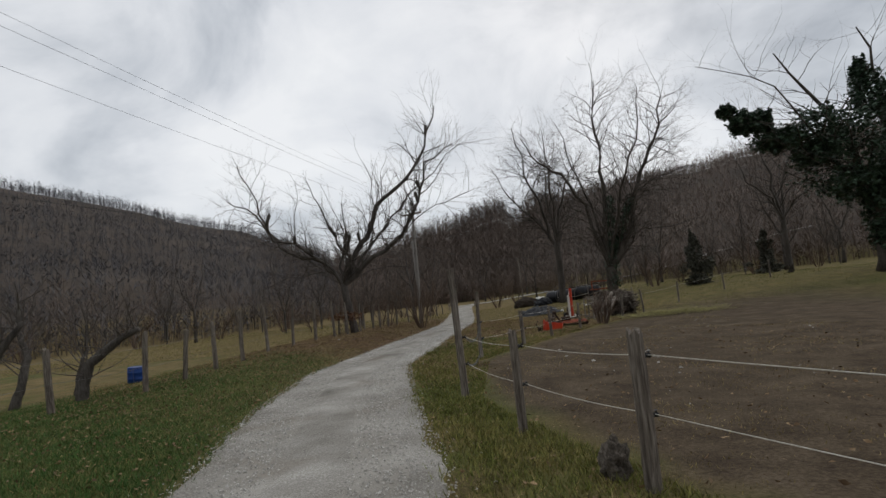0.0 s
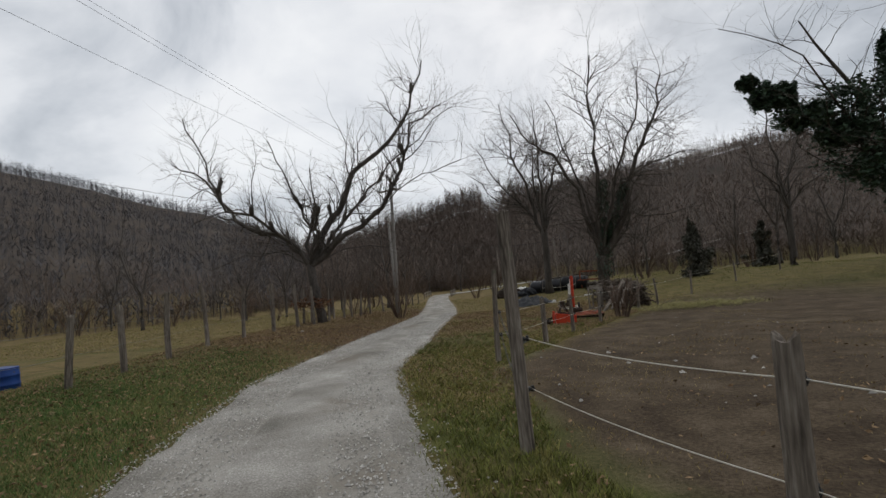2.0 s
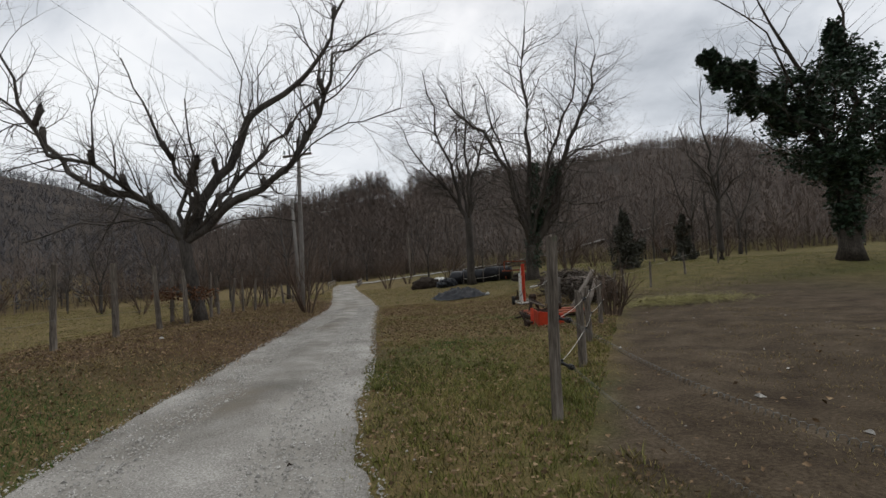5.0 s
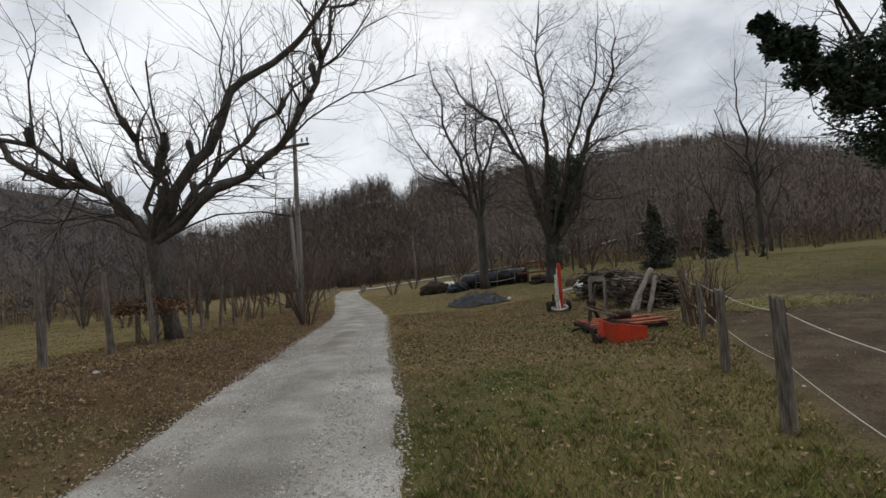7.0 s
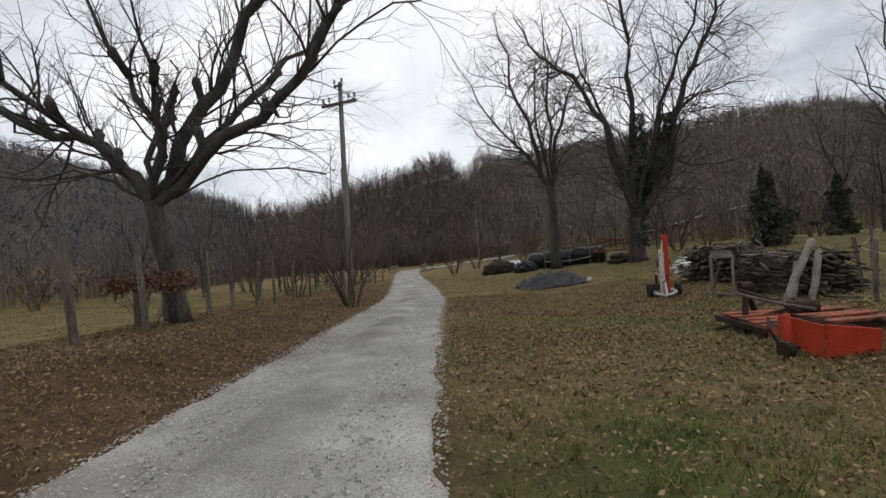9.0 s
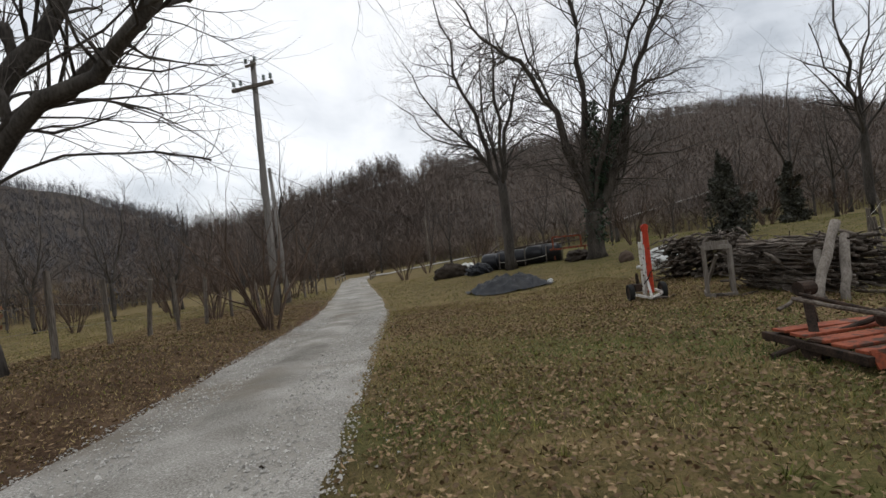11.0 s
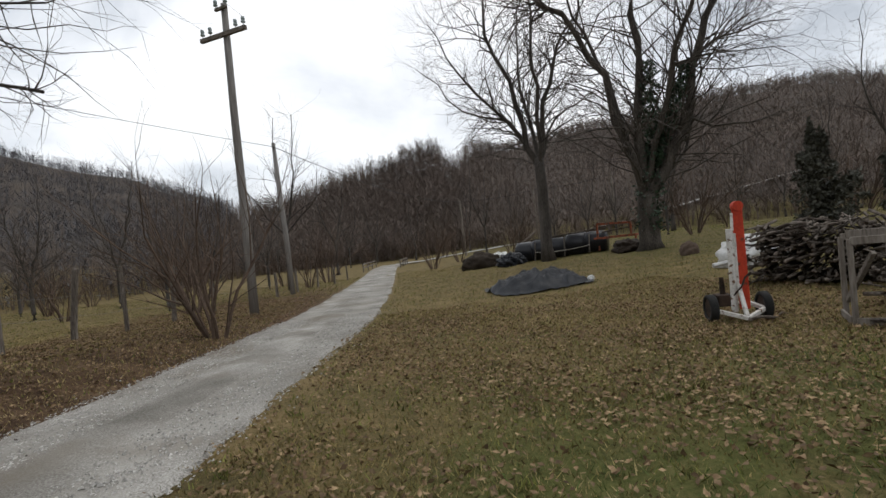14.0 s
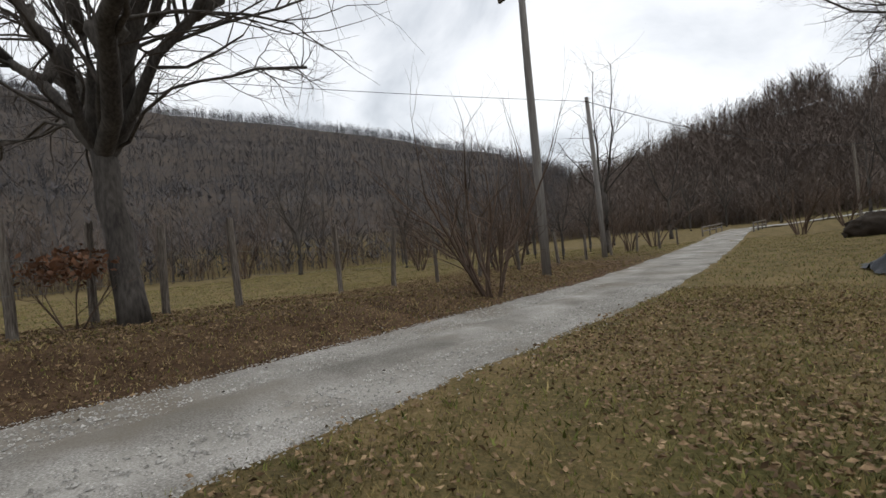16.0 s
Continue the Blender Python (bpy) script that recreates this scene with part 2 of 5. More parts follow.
def mesh_object(name, verts, faces, mats, parent=None, label="", smooth=True, face_mats=None):
    me = bpy.data.meshes.new(name)
    me.from_pydata([tuple(v) for v in verts], [], [tuple(f) for f in faces])
    for m in mats if isinstance(mats, (list, tuple)) else [mats]:
        me.materials.append(m)
    if smooth:
        me.polygons.foreach_set("use_smooth", [True] * len(me.polygons))
    if face_mats is not None:
        me.polygons.foreach_set("material_index", face_mats)
    me.update()
    ob = new(name, me)
    ob.parent = parent
    if label:
        ob["label"] = label
    return ob


def part(name, bm, mat, parent=None, label="", smooth=False):
    me = bpy.data.meshes.new(name)
    if smooth:
        for f in bm.faces:
            f.smooth = True
    bm.to_mesh(me)
    bm.free()
    me.materials.append(mat)
    ob = new(name, me)
    ob.parent = parent
    if label:
        ob["label"] = label
    return ob


def empty_thing(name, m, label, category, group=""):
    e = new(name)
    e.empty_display_size = 0.2
    e.matrix_world = m
    return tagged(e, label, category, group)


def tri_soup(name, verts, mat, label="", category="", kind="stuff", faces_n=3, parent=None):
    """One mesh from an array of separate triangles or quads, (n, corners, 3)."""
    n, c = verts.shape[0], verts.shape[1]
    me = bpy.data.meshes.new(name)
    me.vertices.add(n * c)
    me.vertices.foreach_set("co", verts.reshape(-1).astype(np.float32))
    me.loops.add(n * c)
    me.loops.foreach_set("vertex_index", np.arange(n * c, dtype=np.int32))
    me.polygons.add(n)
    me.polygons.foreach_set("loop_start", np.arange(0, n * c, c, dtype=np.int32))
    me.polygons.foreach_set("loop_total", np.full(n, c, dtype=np.int32))
    me.update(calc_edges=True)
    me.materials.append(mat)
    ob = new(name, me)
    ob.parent = parent
    return tagged(ob, label, category, kind=kind)


# ---- ground sheet ----


def spread(lo, hi, step, reach, grow):
    core = list(np.arange(lo, hi + 1e-6, step))
    s, a, b = step, [lo], [hi]
    while b[-1] < reach:
        s *= grow
        b.append(b[-1] + s)
        a.append(a[-1] - s)
    return np.array(sorted(a[1:] + core + b[1:]))


GX, GY = spread(-14, 12, 0.22, 900, 1.09), spread(-4, 46, 0.26, 900, 1.09)


def grid_mesh(name, xs, ys, zoff, mat):
    X, Y = np.meshgrid(xs, ys)
    Z = land(X, Y) + zoff
    nx, ny = len(xs), len(ys)
    i = np.arange((ny - 1) * nx).reshape(ny - 1, nx)[:, :-1].reshape(-1)
    quads = np.stack([i, i + 1, i + 1 + nx, i + nx], 1).astype(np.int32)
    me = bpy.data.meshes.new(name)
    me.vertices.add(nx * ny)
    me.vertices.foreach_set("co", np.stack([X, Y, Z], -1).reshape(-1).astype(np.float32))
    me.loops.add(quads.size)
    me.loops.foreach_set("vertex_index", quads.reshape(-1))
    me.polygons.add(len(quads))
    me.polygons.foreach_set("loop_start", np.arange(0, quads.size, 4, dtype=np.int32))
    me.polygons.foreach_set("loop_total", np.full(len(quads), 4, dtype=np.int32))
    me.polygons.foreach_set("use_smooth", [True] * len(quads))
    me.update(calc_edges=True)
    me.materials.append(mat)
    return new(name, me)


def ground_material():
    """Meadow turf, worn paddock earth and leaf-strewn hillside, laid out by place."""
    m = bpy.data.materials.new("turf_and_earth")
    m.use_nodes = True
    t = m.node_tree
    b = t.nodes["Principled BSDF"]
    b.inputs["Roughness"].default_value = 0.95
    b.inputs["Specular IOR Level"].default_value = 0.1
    co = t.nodes.new("ShaderNodeTexCoord")
    sep = t.nodes.new("ShaderNodeSeparateXYZ")
    t.links.new(co.outputs["Object"], sep.inputs["Vector"])

    def noise_of(s, d=6, r=0.6):
        n = t.nodes.new("ShaderNodeTexNoise")
        n.inputs["Scale"].default_value, n.inputs["Detail"].default_value, n.inputs["Roughness"].default_value = s, d, r
        t.links.new(co.outputs["Object"], n.inputs["Vector"])
        return n.outputs["Fac"]

    def ramp_of(fac, stops):
        r = t.nodes.new("ShaderNodeValToRGB")
        els = r.color_ramp.elements
        while len(els) < len(stops):
            els.new(0.5)
        for e, (p, c) in zip(els, stops):
            e.position, e.color = p, (*c, 1)
        t.links.new(fac, r.inputs["Fac"])
        return r.outputs["Color"]

    def math_of(op, a, bb):
        n = t.nodes.new("ShaderNodeMath")
        n.operation = op
        for i, v in enumerate((a, bb)):
            if isinstance(v, (int, float)):
                n.inputs[i].default_value = v
            else:
                t.links.new(v, n.inputs[i])
        return n.outputs[0]

    def step_of(v, a, z):
        n = t.nodes.new("ShaderNodeMapRange")
        n.interpolation_type = "SMOOTHSTEP"
        n.inputs["From Min"].default_value, n.inputs["From Max"].default_value = a, z
        t.links.new(v, n.inputs["Value"])
        return n.outputs["Result"]

    def mix_of(f, a, bb):
        n = t.nodes.new("ShaderNodeMix")
        n.data_type = "RGBA"
        for k, v in (("Factor", f), ("A", a), ("B", bb)):
            t.links.new(v, n.inputs[k])
        return n.outputs["Result"]

    x, y, z = sep.outputs["X"], sep.outputs["Y"], sep.outputs["Z"]
    fine = noise_of(28, 8, 0.7)
    mid = noise_of(1.6, 6, 0.65)
    broad = noise_of(0.22, 4)
    both = math_of("ADD", math_of("MULTIPLY", fine, 0.55), math_of("MULTIPLY", mid, 0.45))
    turf = ramp_of(both, [(0.36, (0.06, 0.05, 0.023)), (0.47, (0.125, 0.10, 0.043)), (0.56, (0.195, 0.14, 0.066)), (0.68, (0.26, 0.2, 0.11))])
    green = ramp_of(both, [(0.36, (0.032, 0.045, 0.012)), (0.5, (0.075, 0.086, 0.024)), (0.66, (0.135, 0.125, 0.048))])
    earth = ramp_of(both, [(0.36, (0.032, 0.023, 0.016)), (0.5, (0.077, 0.057, 0.037)), (0.66, (0.155, 0.122, 0.085))])
    litter = ramp_of(both, [(0.36, (0.03, 0.019, 0.012)), (0.5, (0.085, 0.052, 0.03)), (0.66, (0.16, 0.105, 0.062))])
    wood = ramp_of(math_of("ADD", math_of("MULTIPLY", noise_of(0.5, 8, 0.75), 0.6), math_of("MULTIPLY", noise_of(0.05, 5), 0.4)),
                   [(0.36, (0.044, 0.038, 0.034)), (0.48, (0.068, 0.056, 0.048)), (0.58, (0.098, 0.078, 0.062)), (0.68, (0.075, 0.072, 0.053))])
    col = mix_of(math_of("MULTIPLY", step_of(math_of("ADD", broad, math_of("MULTIPLY", mid, 0.35)), 0.60, 0.78), math_of("SUBTRACT", 1.0, step_of(y, 22, 28))), turf, green)
    lush = math_of("MULTIPLY", math_of("SUBTRACT", 1.0, step_of(math_of("ADD", x, mid), -3.4, -2.2)), math_of("SUBTRACT", 1.0, step_of(math_of("ADD", y, math_of("MULTIPLY", broad, 4.0)), 6, 12)))
    slope = math_of("MULTIPLY", step_of(math_of("ADD", x, math_of("MULTIPLY", broad, 4.0)), 10, 16), 0.3)
    col = mix_of(math_of("MAXIMUM", lush, slope), col, green)
    # paddock: right of the fence line, near half
    wob = math_of("MULTIPLY", math_of("SUBTRACT", noise_of(0.7, 5), 0.5), 2.4)
    edge = math_of("ADD", math_of("SUBTRACT", x, math_of("MULTIPLY", math_of("MAXIMUM", math_of("SUBTRACT", y, 11.5), 0.0), 0.72)), math_of("MULTIPLY", wob, 0.6))
    edge = math_of("SUBTRACT", edge, math_of("MAXIMUM", math_of("SUBTRACT", 1.94, math_of("MULTIPLY", y, 0.27)), 0.0))
    pad = math_of("MULTIPLY", step_of(edge, -0.1, 0.9), math_of("SUBTRACT", 1.0, step_of(y, 22, 29)))
    pad = math_of("MULTIPLY", pad, math_of("SUBTRACT", 1.0, step_of(x, 14, 24)))
    col = mix_of(pad, col, earth)
    # leaf litter on the bank beside the road
    lit = math_of("MULTIPLY", step_of(math_of("ADD", y, math_of("MULTIPLY", wob, 2.0)), 13, 19), math_of("SUBTRACT", 1.0, step_of(y, 40, 55)))
    lit = math_of("MULTIPLY", lit, math_of("MULTIPLY", step_of(math_of("ADD", x, wob), -8.5, -6.5), math_of("SUBTRACT", 1.0, step_of(math_of("ADD", x, wob), -1.2, 0.6))))
    col = mix_of(lit, col, litter)
    # woods from the foot of the slopes up
    dx, dy = math_of("SUBTRACT", x, HUB[0]), math_of("SUBTRACT", y, HUB[1])
    r = math_of("SQRT", math_of("ADD", math_of("MULTIPLY", dx, dx), math_of("MULTIPLY", dy, dy)), 0.0)
    col = mix_of(math_of("MAXIMUM", step_of(z, 0.9, 2.6), step_of(r, 88, 100)), col, wood)
    t.links.new(col, b.inputs["Base Color"])
    bp = t.nodes.new("ShaderNodeBump")
    bp.inputs["Strength"].default_value, bp.inputs["Distance"].default_value = 0.8, 0.05
    t.links.new(both, bp.inputs["Height"])
    t.links.new(bp.outputs["Normal"], b.inputs["Normal"])
    return m


M_GROUND = ground_material()
tagged(grid_mesh("ground", GX, GY, 0.0, M_GROUND), "worn winter meadow rising into bare wooded hillsides", "ground", kind="structure")

M_ROAD = material("gravel_road", [(0.13, 0.12, 0.103), (0.22, 0.206, 0.18), (0.325, 0.308, 0.278), (0.5, 0.478, 0.44)], 0.9, 62, 0.95, 1.0, dist=0.03, spots=((0.19, 0.166, 0.132), 0.56, 0.70, 0.55))

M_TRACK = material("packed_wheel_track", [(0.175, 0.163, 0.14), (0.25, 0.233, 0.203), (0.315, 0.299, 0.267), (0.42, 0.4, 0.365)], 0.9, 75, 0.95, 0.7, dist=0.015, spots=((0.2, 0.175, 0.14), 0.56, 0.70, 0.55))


def road_strip():
    ys = np.concatenate([np.arange(-12, 46, 0.16), np.arange(46, 84, 0.6)])
    cols = 29
    verts, faces = [], []
    for j, y in enumerate(ys):
        c, w = np.interp(y, RY, RX), np.interp(y, RY, RW)
        for i in range(cols):
            u = -1 + 2 * i / (cols - 1)
            wob = (noise.noise((u * 3, y * 0.9, 2.0)) * 0.16 + noise.noise((u * 9, y * 3.1, 7.0)) * 0.09) * abs(u) ** 3
            x = c + u * (w + wob)
            rut = -0.018 * math.exp(-((abs(u) - 0.52) / 0.2) ** 2) + 0.016 * math.exp(-(u / 0.25) ** 2)
            z = ground(x, y) + 0.022 + rut + 0.006 * noise.noise((x * 2.1, y * 2.1, 1.0)) - (0.045 if abs(u) > 0.985 else 0.0)
            verts.append((x, y, z))
    n = cols
    for j in range(len(ys) - 1):
        for i in range(n - 1):
            a = j * n + i
            faces.append((a, a + 1, a + 1 + n, a + n))
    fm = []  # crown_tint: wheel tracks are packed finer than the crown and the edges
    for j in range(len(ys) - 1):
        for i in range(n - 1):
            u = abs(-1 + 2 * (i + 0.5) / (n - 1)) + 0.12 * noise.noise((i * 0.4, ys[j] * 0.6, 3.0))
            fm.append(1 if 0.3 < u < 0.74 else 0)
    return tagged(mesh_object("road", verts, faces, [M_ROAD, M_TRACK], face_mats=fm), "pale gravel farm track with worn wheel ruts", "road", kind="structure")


road_strip()

# ---- shapes ----


def tube(bm, pts, radii, sides=8, cap=True):
    """A round limb along points with a radius at each."""
    rings = []
    up = Vector((0, 0, 1))
    for i, p in enumerate(pts):
        p = Vector(p)
        d = (Vector(pts[min(i + 1, len(pts) - 1)]) - Vector(pts[max(i - 1, 0)])).normalized()
        a = d.cross(up)
        if a.length < 0.05:
            a = d.cross(Vector((1, 0, 0)))
        a.normalize()
        b = d.cross(a)
        r = radii[i] if isinstance(radii, (list, tuple)) else radii
        rings.append([bm.verts.new(p + (a * math.cos(k * math.tau / sides) + b * math.sin(k * math.tau / sides)) * r) for k in range(sides)])
    for r0, r1 in zip(rings, rings[1:]):
        for k in range(sides):
            bm.faces.new((r0[k], r0[(k + 1) % sides], r1[(k + 1) % sides], r1[k]))
    if cap:
        bm.faces.new(rings[0][::-1])
        bm.faces.new(rings[-1])
    return bm


def box(bm, cx, cy, cz, sx, sy, sz, m=None, bevel=0.0):
    r = bmesh.ops.create_cube(bm, size=1.0)
    vs = r["verts"]
    bmesh.ops.scale(bm, vec=(sx, sy, sz), verts=vs)
    if bevel:
        es = list({e for v in vs for e in v.link_edges})
        out = bmesh.ops.bevel(bm, geom=es, offset=bevel, segments=2, affect="EDGES", profile=0.5)
        vs = list({v for f in out["faces"] for v in f.verts} | {v for v in vs if v.is_valid})
    bmesh.ops.translate(bm, vec=(cx, cy, cz), verts=vs)
    if m is not None:
        bmesh.ops.transform(bm, matrix=m, verts=vs)
    return vs


def beam(bm, a, b, w, h, bevel=0.006):
    """A squared timber from a to b."""
    a, b = Vector(a), Vector(b)
    d = b - a
    q = d.to_track_quat("Z", "Y").to_matrix().to_4x4()
    return box(bm, 0, 0, 0, w, h, d.length, Matrix.Translation((a + b) / 2) @ q, bevel)


def fresh():
    return bmesh.new()


# ---- bare trees ----


def limb_path(rng, start, direction, length, bend, lift, steps):
    pts, d, p = [Vector(start)], Vector(direction).normalized(), Vector(start)
    for _ in range(steps):
        d = (d + Vector((rng.gauss(0, bend), rng.gauss(0, bend), rng.gauss(0, bend) + lift))).normalized()
        p = p + d * (length / steps)
        pts.append(p.copy())
    return pts, d


def side_way(rng, d, spread_deg):
    d = Vector(d).normalized()
    a = d.orthogonal().normalized()
    a.rotate(Matrix.Rotation(rng.uniform(0, math.tau), 4, d).to_3x3().to_quaternion())
    ang = radians(spread_deg)
    return (d * math.cos(ang) + a * math.sin(ang)).normalized()


def grow(rng, bm_thick, bm_thin, start, d, length, radius, level, levels, kids, spread_deg, bend, lift, shrink=0.62, thin_at=0.028):
    steps = 5 if level < 2 else (3 if level < levels else 2)
    pts, end = limb_path(rng, start, d, length, bend, lift, steps)
    tip = radius * (0.45 if level < levels else 0.3)
    radii = [radius + (tip - radius) * i / steps for i in range(steps + 1)]
    sides = 7 if radius > 0.1 else (5 if radius > thin_at else 3)
    tube(bm_thick if radius > thin_at else bm_thin, pts, radii, sides, cap=False)
    if level >= levels:
        return
    n = kids[min(level, len(kids) - 1)]
    for i in range(n):
        f = rng.uniform(0.3, 1.0) if i else 1.0
        k = min(int(f * steps), steps - 1)
        p = pts[k].lerp(pts[k + 1], f * steps - k)
        way = side_way(rng, pts[k + 1] - pts[k], spread_deg * rng.uniform(0.55, 1.25) if i else spread_deg * 0.35)
        r = radii[k] * rng.uniform(0.5, 0.72)
        grow(rng, bm_thick, bm_thin, p, way, length * shrink * rng.uniform(0.7, 1.2), r, level + 1, levels, kids, spread_deg, bend, lift, shrink, thin_at)


def bare_tree(name, x, y, seed, height, radius, limbs, label, group="", levels=4, kids=(5, 5, 4, 3), spread_deg=42, bend=0.15, lift=0.03, mat=None, twist=0.0, lean=(0, 0), fork=0.3, reach=0.4, stub=0.0, thick_side=0.07, crook=0.025, flare=1.35):
    """A leafless tree; limbs: main limbs as lists of (side, depth, height) points above the fork."""
    rng = random.Random(seed)
    z = ground(x, y) - 0.05
    tree = empty_thing(name, pose(x, y, z, 0, 0, twist), label, "tree", group)
    thick, thin, trunk = fresh(), fresh(), fresh()
    fz = height * fork
    top = Vector((lean[0], lean[1], fz))
    pts = [Vector((0, 0, 0)).lerp(top, i / 6) + Vector((rng.gauss(0, 0.02), rng.gauss(0, 0.02), 0)) * fz * 0.3 for i in range(7)]
    tube(trunk, pts, [radius * (flare if i == 0 else 1.0 - 0.03 * i) for i in range(7)], 12)
    for line, r0 in limbs:
        q = [top * 0.92] + [Vector(p) for p in line]
        dense, rad = [q[0]], [r0]
        for a, b in zip(q, q[1:]):
            for k in range(1, 4):
                dense.append(a.lerp(b, k / 3) + Vector((rng.gauss(0, crook), rng.gauss(0, crook), rng.gauss(0, crook))) * (b - a).length)
        n = len(dense)
        rad = [max(0.022, r0 * (1 - 0.85 * i / (n - 1))) for i in range(n)]
        tube(thick, dense, rad, 8, cap=False)
        total = sum((b - a).length for a, b in zip(dense, dense[1:]))
        for i in range(2, n):
            for _ in range(kids[0] if i < n - 1 else kids[0] + 2):
                if rng.random() < 0.62:
                    d = dense[i] - dense[i - 1]
                    way = side_way(rng, d, rng.uniform(25, 70))
                    grow(rng, thick, thin, dense[i - 1].lerp(dense[i], rng.random()), way, total * reach * rng.uniform(0.25, 0.6) * (1.15 - 0.5 * i / n), min(rad[i] * 0.5, thick_side), 2, levels, kids, spread_deg, bend, lift)
            if stub and rng.random() < stub and i < n - 2 and rad[i] > 0.045:
                way = side_way(rng, dense[i] - dense[i - 1], 55)
                way.z = abs(way.z) + 0.9
                p2 = dense[i] + way.normalized() * rng.uniform(0.3, 0.6)
                tube(thick, [dense[i], dense[i].lerp(p2, 0.6), p2, p2 + Vector((0, 0, 0.12))], [0.1, 0.085, 0.115, 0.075], 7)
                for _ in range(9):
                    grow(rng, thick, thin, p2, side_way(rng, Vector((0, 0, 1)), rng.uniform(5, 50)), rng.uniform(0.35, 1.0), 0.011, 3, 4, (3, 3, 2, 2), 32, 0.14, 0.04)
    m = mat or M_BARK
    part("trunk", trunk, m, tree, smooth=True)
    part("branchwork", thick, m, tree, smooth=True)
    part("crown", thin, M_TWIG, tree)
    return tree


# pollarded walnut beside the road
walnut = bare_tree("pollarded_tree", -5.35, 25.95, 11, 11.5, 0.225, [
    ([(-1.6, 0.4, 4.3), (-3.6, 0.8, 5.0), (-4.9, 0.9, 6.4), (-5.6, 1.0, 7.6), (-7.4, 1.1, 8.5)], 0.151),
    ([(-1.2, -0.5, 4.2), (-3.9, -1.2, 5.6), (-4.6, -1.4, 7.9), (-5.6, -1.4, 9.9)], 0.104),
    ([(-0.3, -0.2, 4.6), (-0.9, -0.5, 6.2), (-1.4, -0.6, 7.5), (-1.9, -0.7, 8.8)], 0.088),
    ([(0.6, 0.3, 5.0), (1.9, 0.2, 7.0), (3.6, 0.1, 8.5), (4.9, 0.2, 10.6), (5.6, 0.4, 12.8)], 0.191),
    ([(1.1, 0.8, 4.8), (2.4, 1.6, 6.6), (4.3, 2.0, 8.6), (6.9, 2.4, 11.0)], 0.097),
    ([(1.6, -0.6, 4.2), (3.2, -1.4, 5.0), (4.2, -1.6, 6.9), (4.9, -1.6, 8.9), (6.4, -1.5, 9.9)], 0.151),
    ([(1.2, 0.4, 3.5), (2.4, 0.8, 3.7), (3.3, 1.0, 3.5)], 0.032),
    ([(0.1, -0.8, 4.2), (0.3, -1.6, 5.4), (0.2, -2.1, 7.0)], 0.088),
    ([(-0.5, 0.5, 4.6), (-0.3, 1.3, 5.6), (-0.6, 1.8, 6.9)], 0.094),
    ([(-1.4, 0.2, 3.4), (-3.4, -0.3, 3.6), (-5.0, -0.3, 2.9)], 0.041),
    ([(1.6, -0.6, 4.3), (3.4, -1.2, 5.4), (5.2, -1.4, 6.6), (7.0, -1.5, 7.2)], 0.055),
], "leafless pollarded walnut tree with stubbed limbs beside the track", levels=4, kids=(3, 4, 4, 3), bend=0.22, lean=(-0.5, 0.0), fork=0.265, stub=0.42, reach=0.43, thick_side=0.034, crook=0.042, flare=1.12)
walnut.matrix_world = walnut.matrix_world @ Matrix.Scale(0.96, 4)

# tall ivy-clad tree behind the woodpile
ivy2 = bare_tree("ivy_trunk_tree", 14.2, 42.0, 21, 19, 0.5, [
    ([(-1.6, 0.2, 8.2), (-3.4, 0.0, 11.2), (-5.2, 0.4, 12.6), (-6.4, 0.6, 15.0)], 0.2),
    ([(-0.1, 0.0, 5.6), (0.2, 0.0, 8.5), (0.5, 0.2, 12.5), (0.2, 0.4, 16.0), (0.6, 0.2, 19.5)], 0.29),
    ([(0.9, -0.2, 3.8), (2.1, -0.4, 5.9), (2.6, -0.5, 8.2), (3.4, -0.6, 10.6), (5.0, -0.8, 13.6), (6.2, -0.8, 17.5)], 0.36),
    ([(2.4, 0.8, 8.6), (5.4, 1.2, 10.4), (9.8, 1.6, 11.2)], 0.14),
    ([(-0.6, 1.6, 8.4), (-1.6, 3.0, 12.6), (-2.2, 3.4, 17.0)], 0.15),
    ([(1.4, -1.6, 9.0), (2.4, -3.0, 13.0), (2.8, -3.4, 17.2)], 0.15),
    ([(-1.6, -1.2, 5.6), (-4.6, -1.6, 5.4)], 0.07),
    ([(3.0, 0.3, 6.0), (6.0, 0.2, 5.6), (8.4, 0.2, 6.4)], 0.09),
], "tall leafless tree with an ivy-clad double trunk", levels=5, kids=(6, 5, 4, 3, 2), spread_deg=50, bend=0.24, lift=0.03, thick_side=0.04, mat=M_BARK_IVY, fork=0.14, reach=0.46, flare=1.4, crook=0.028)
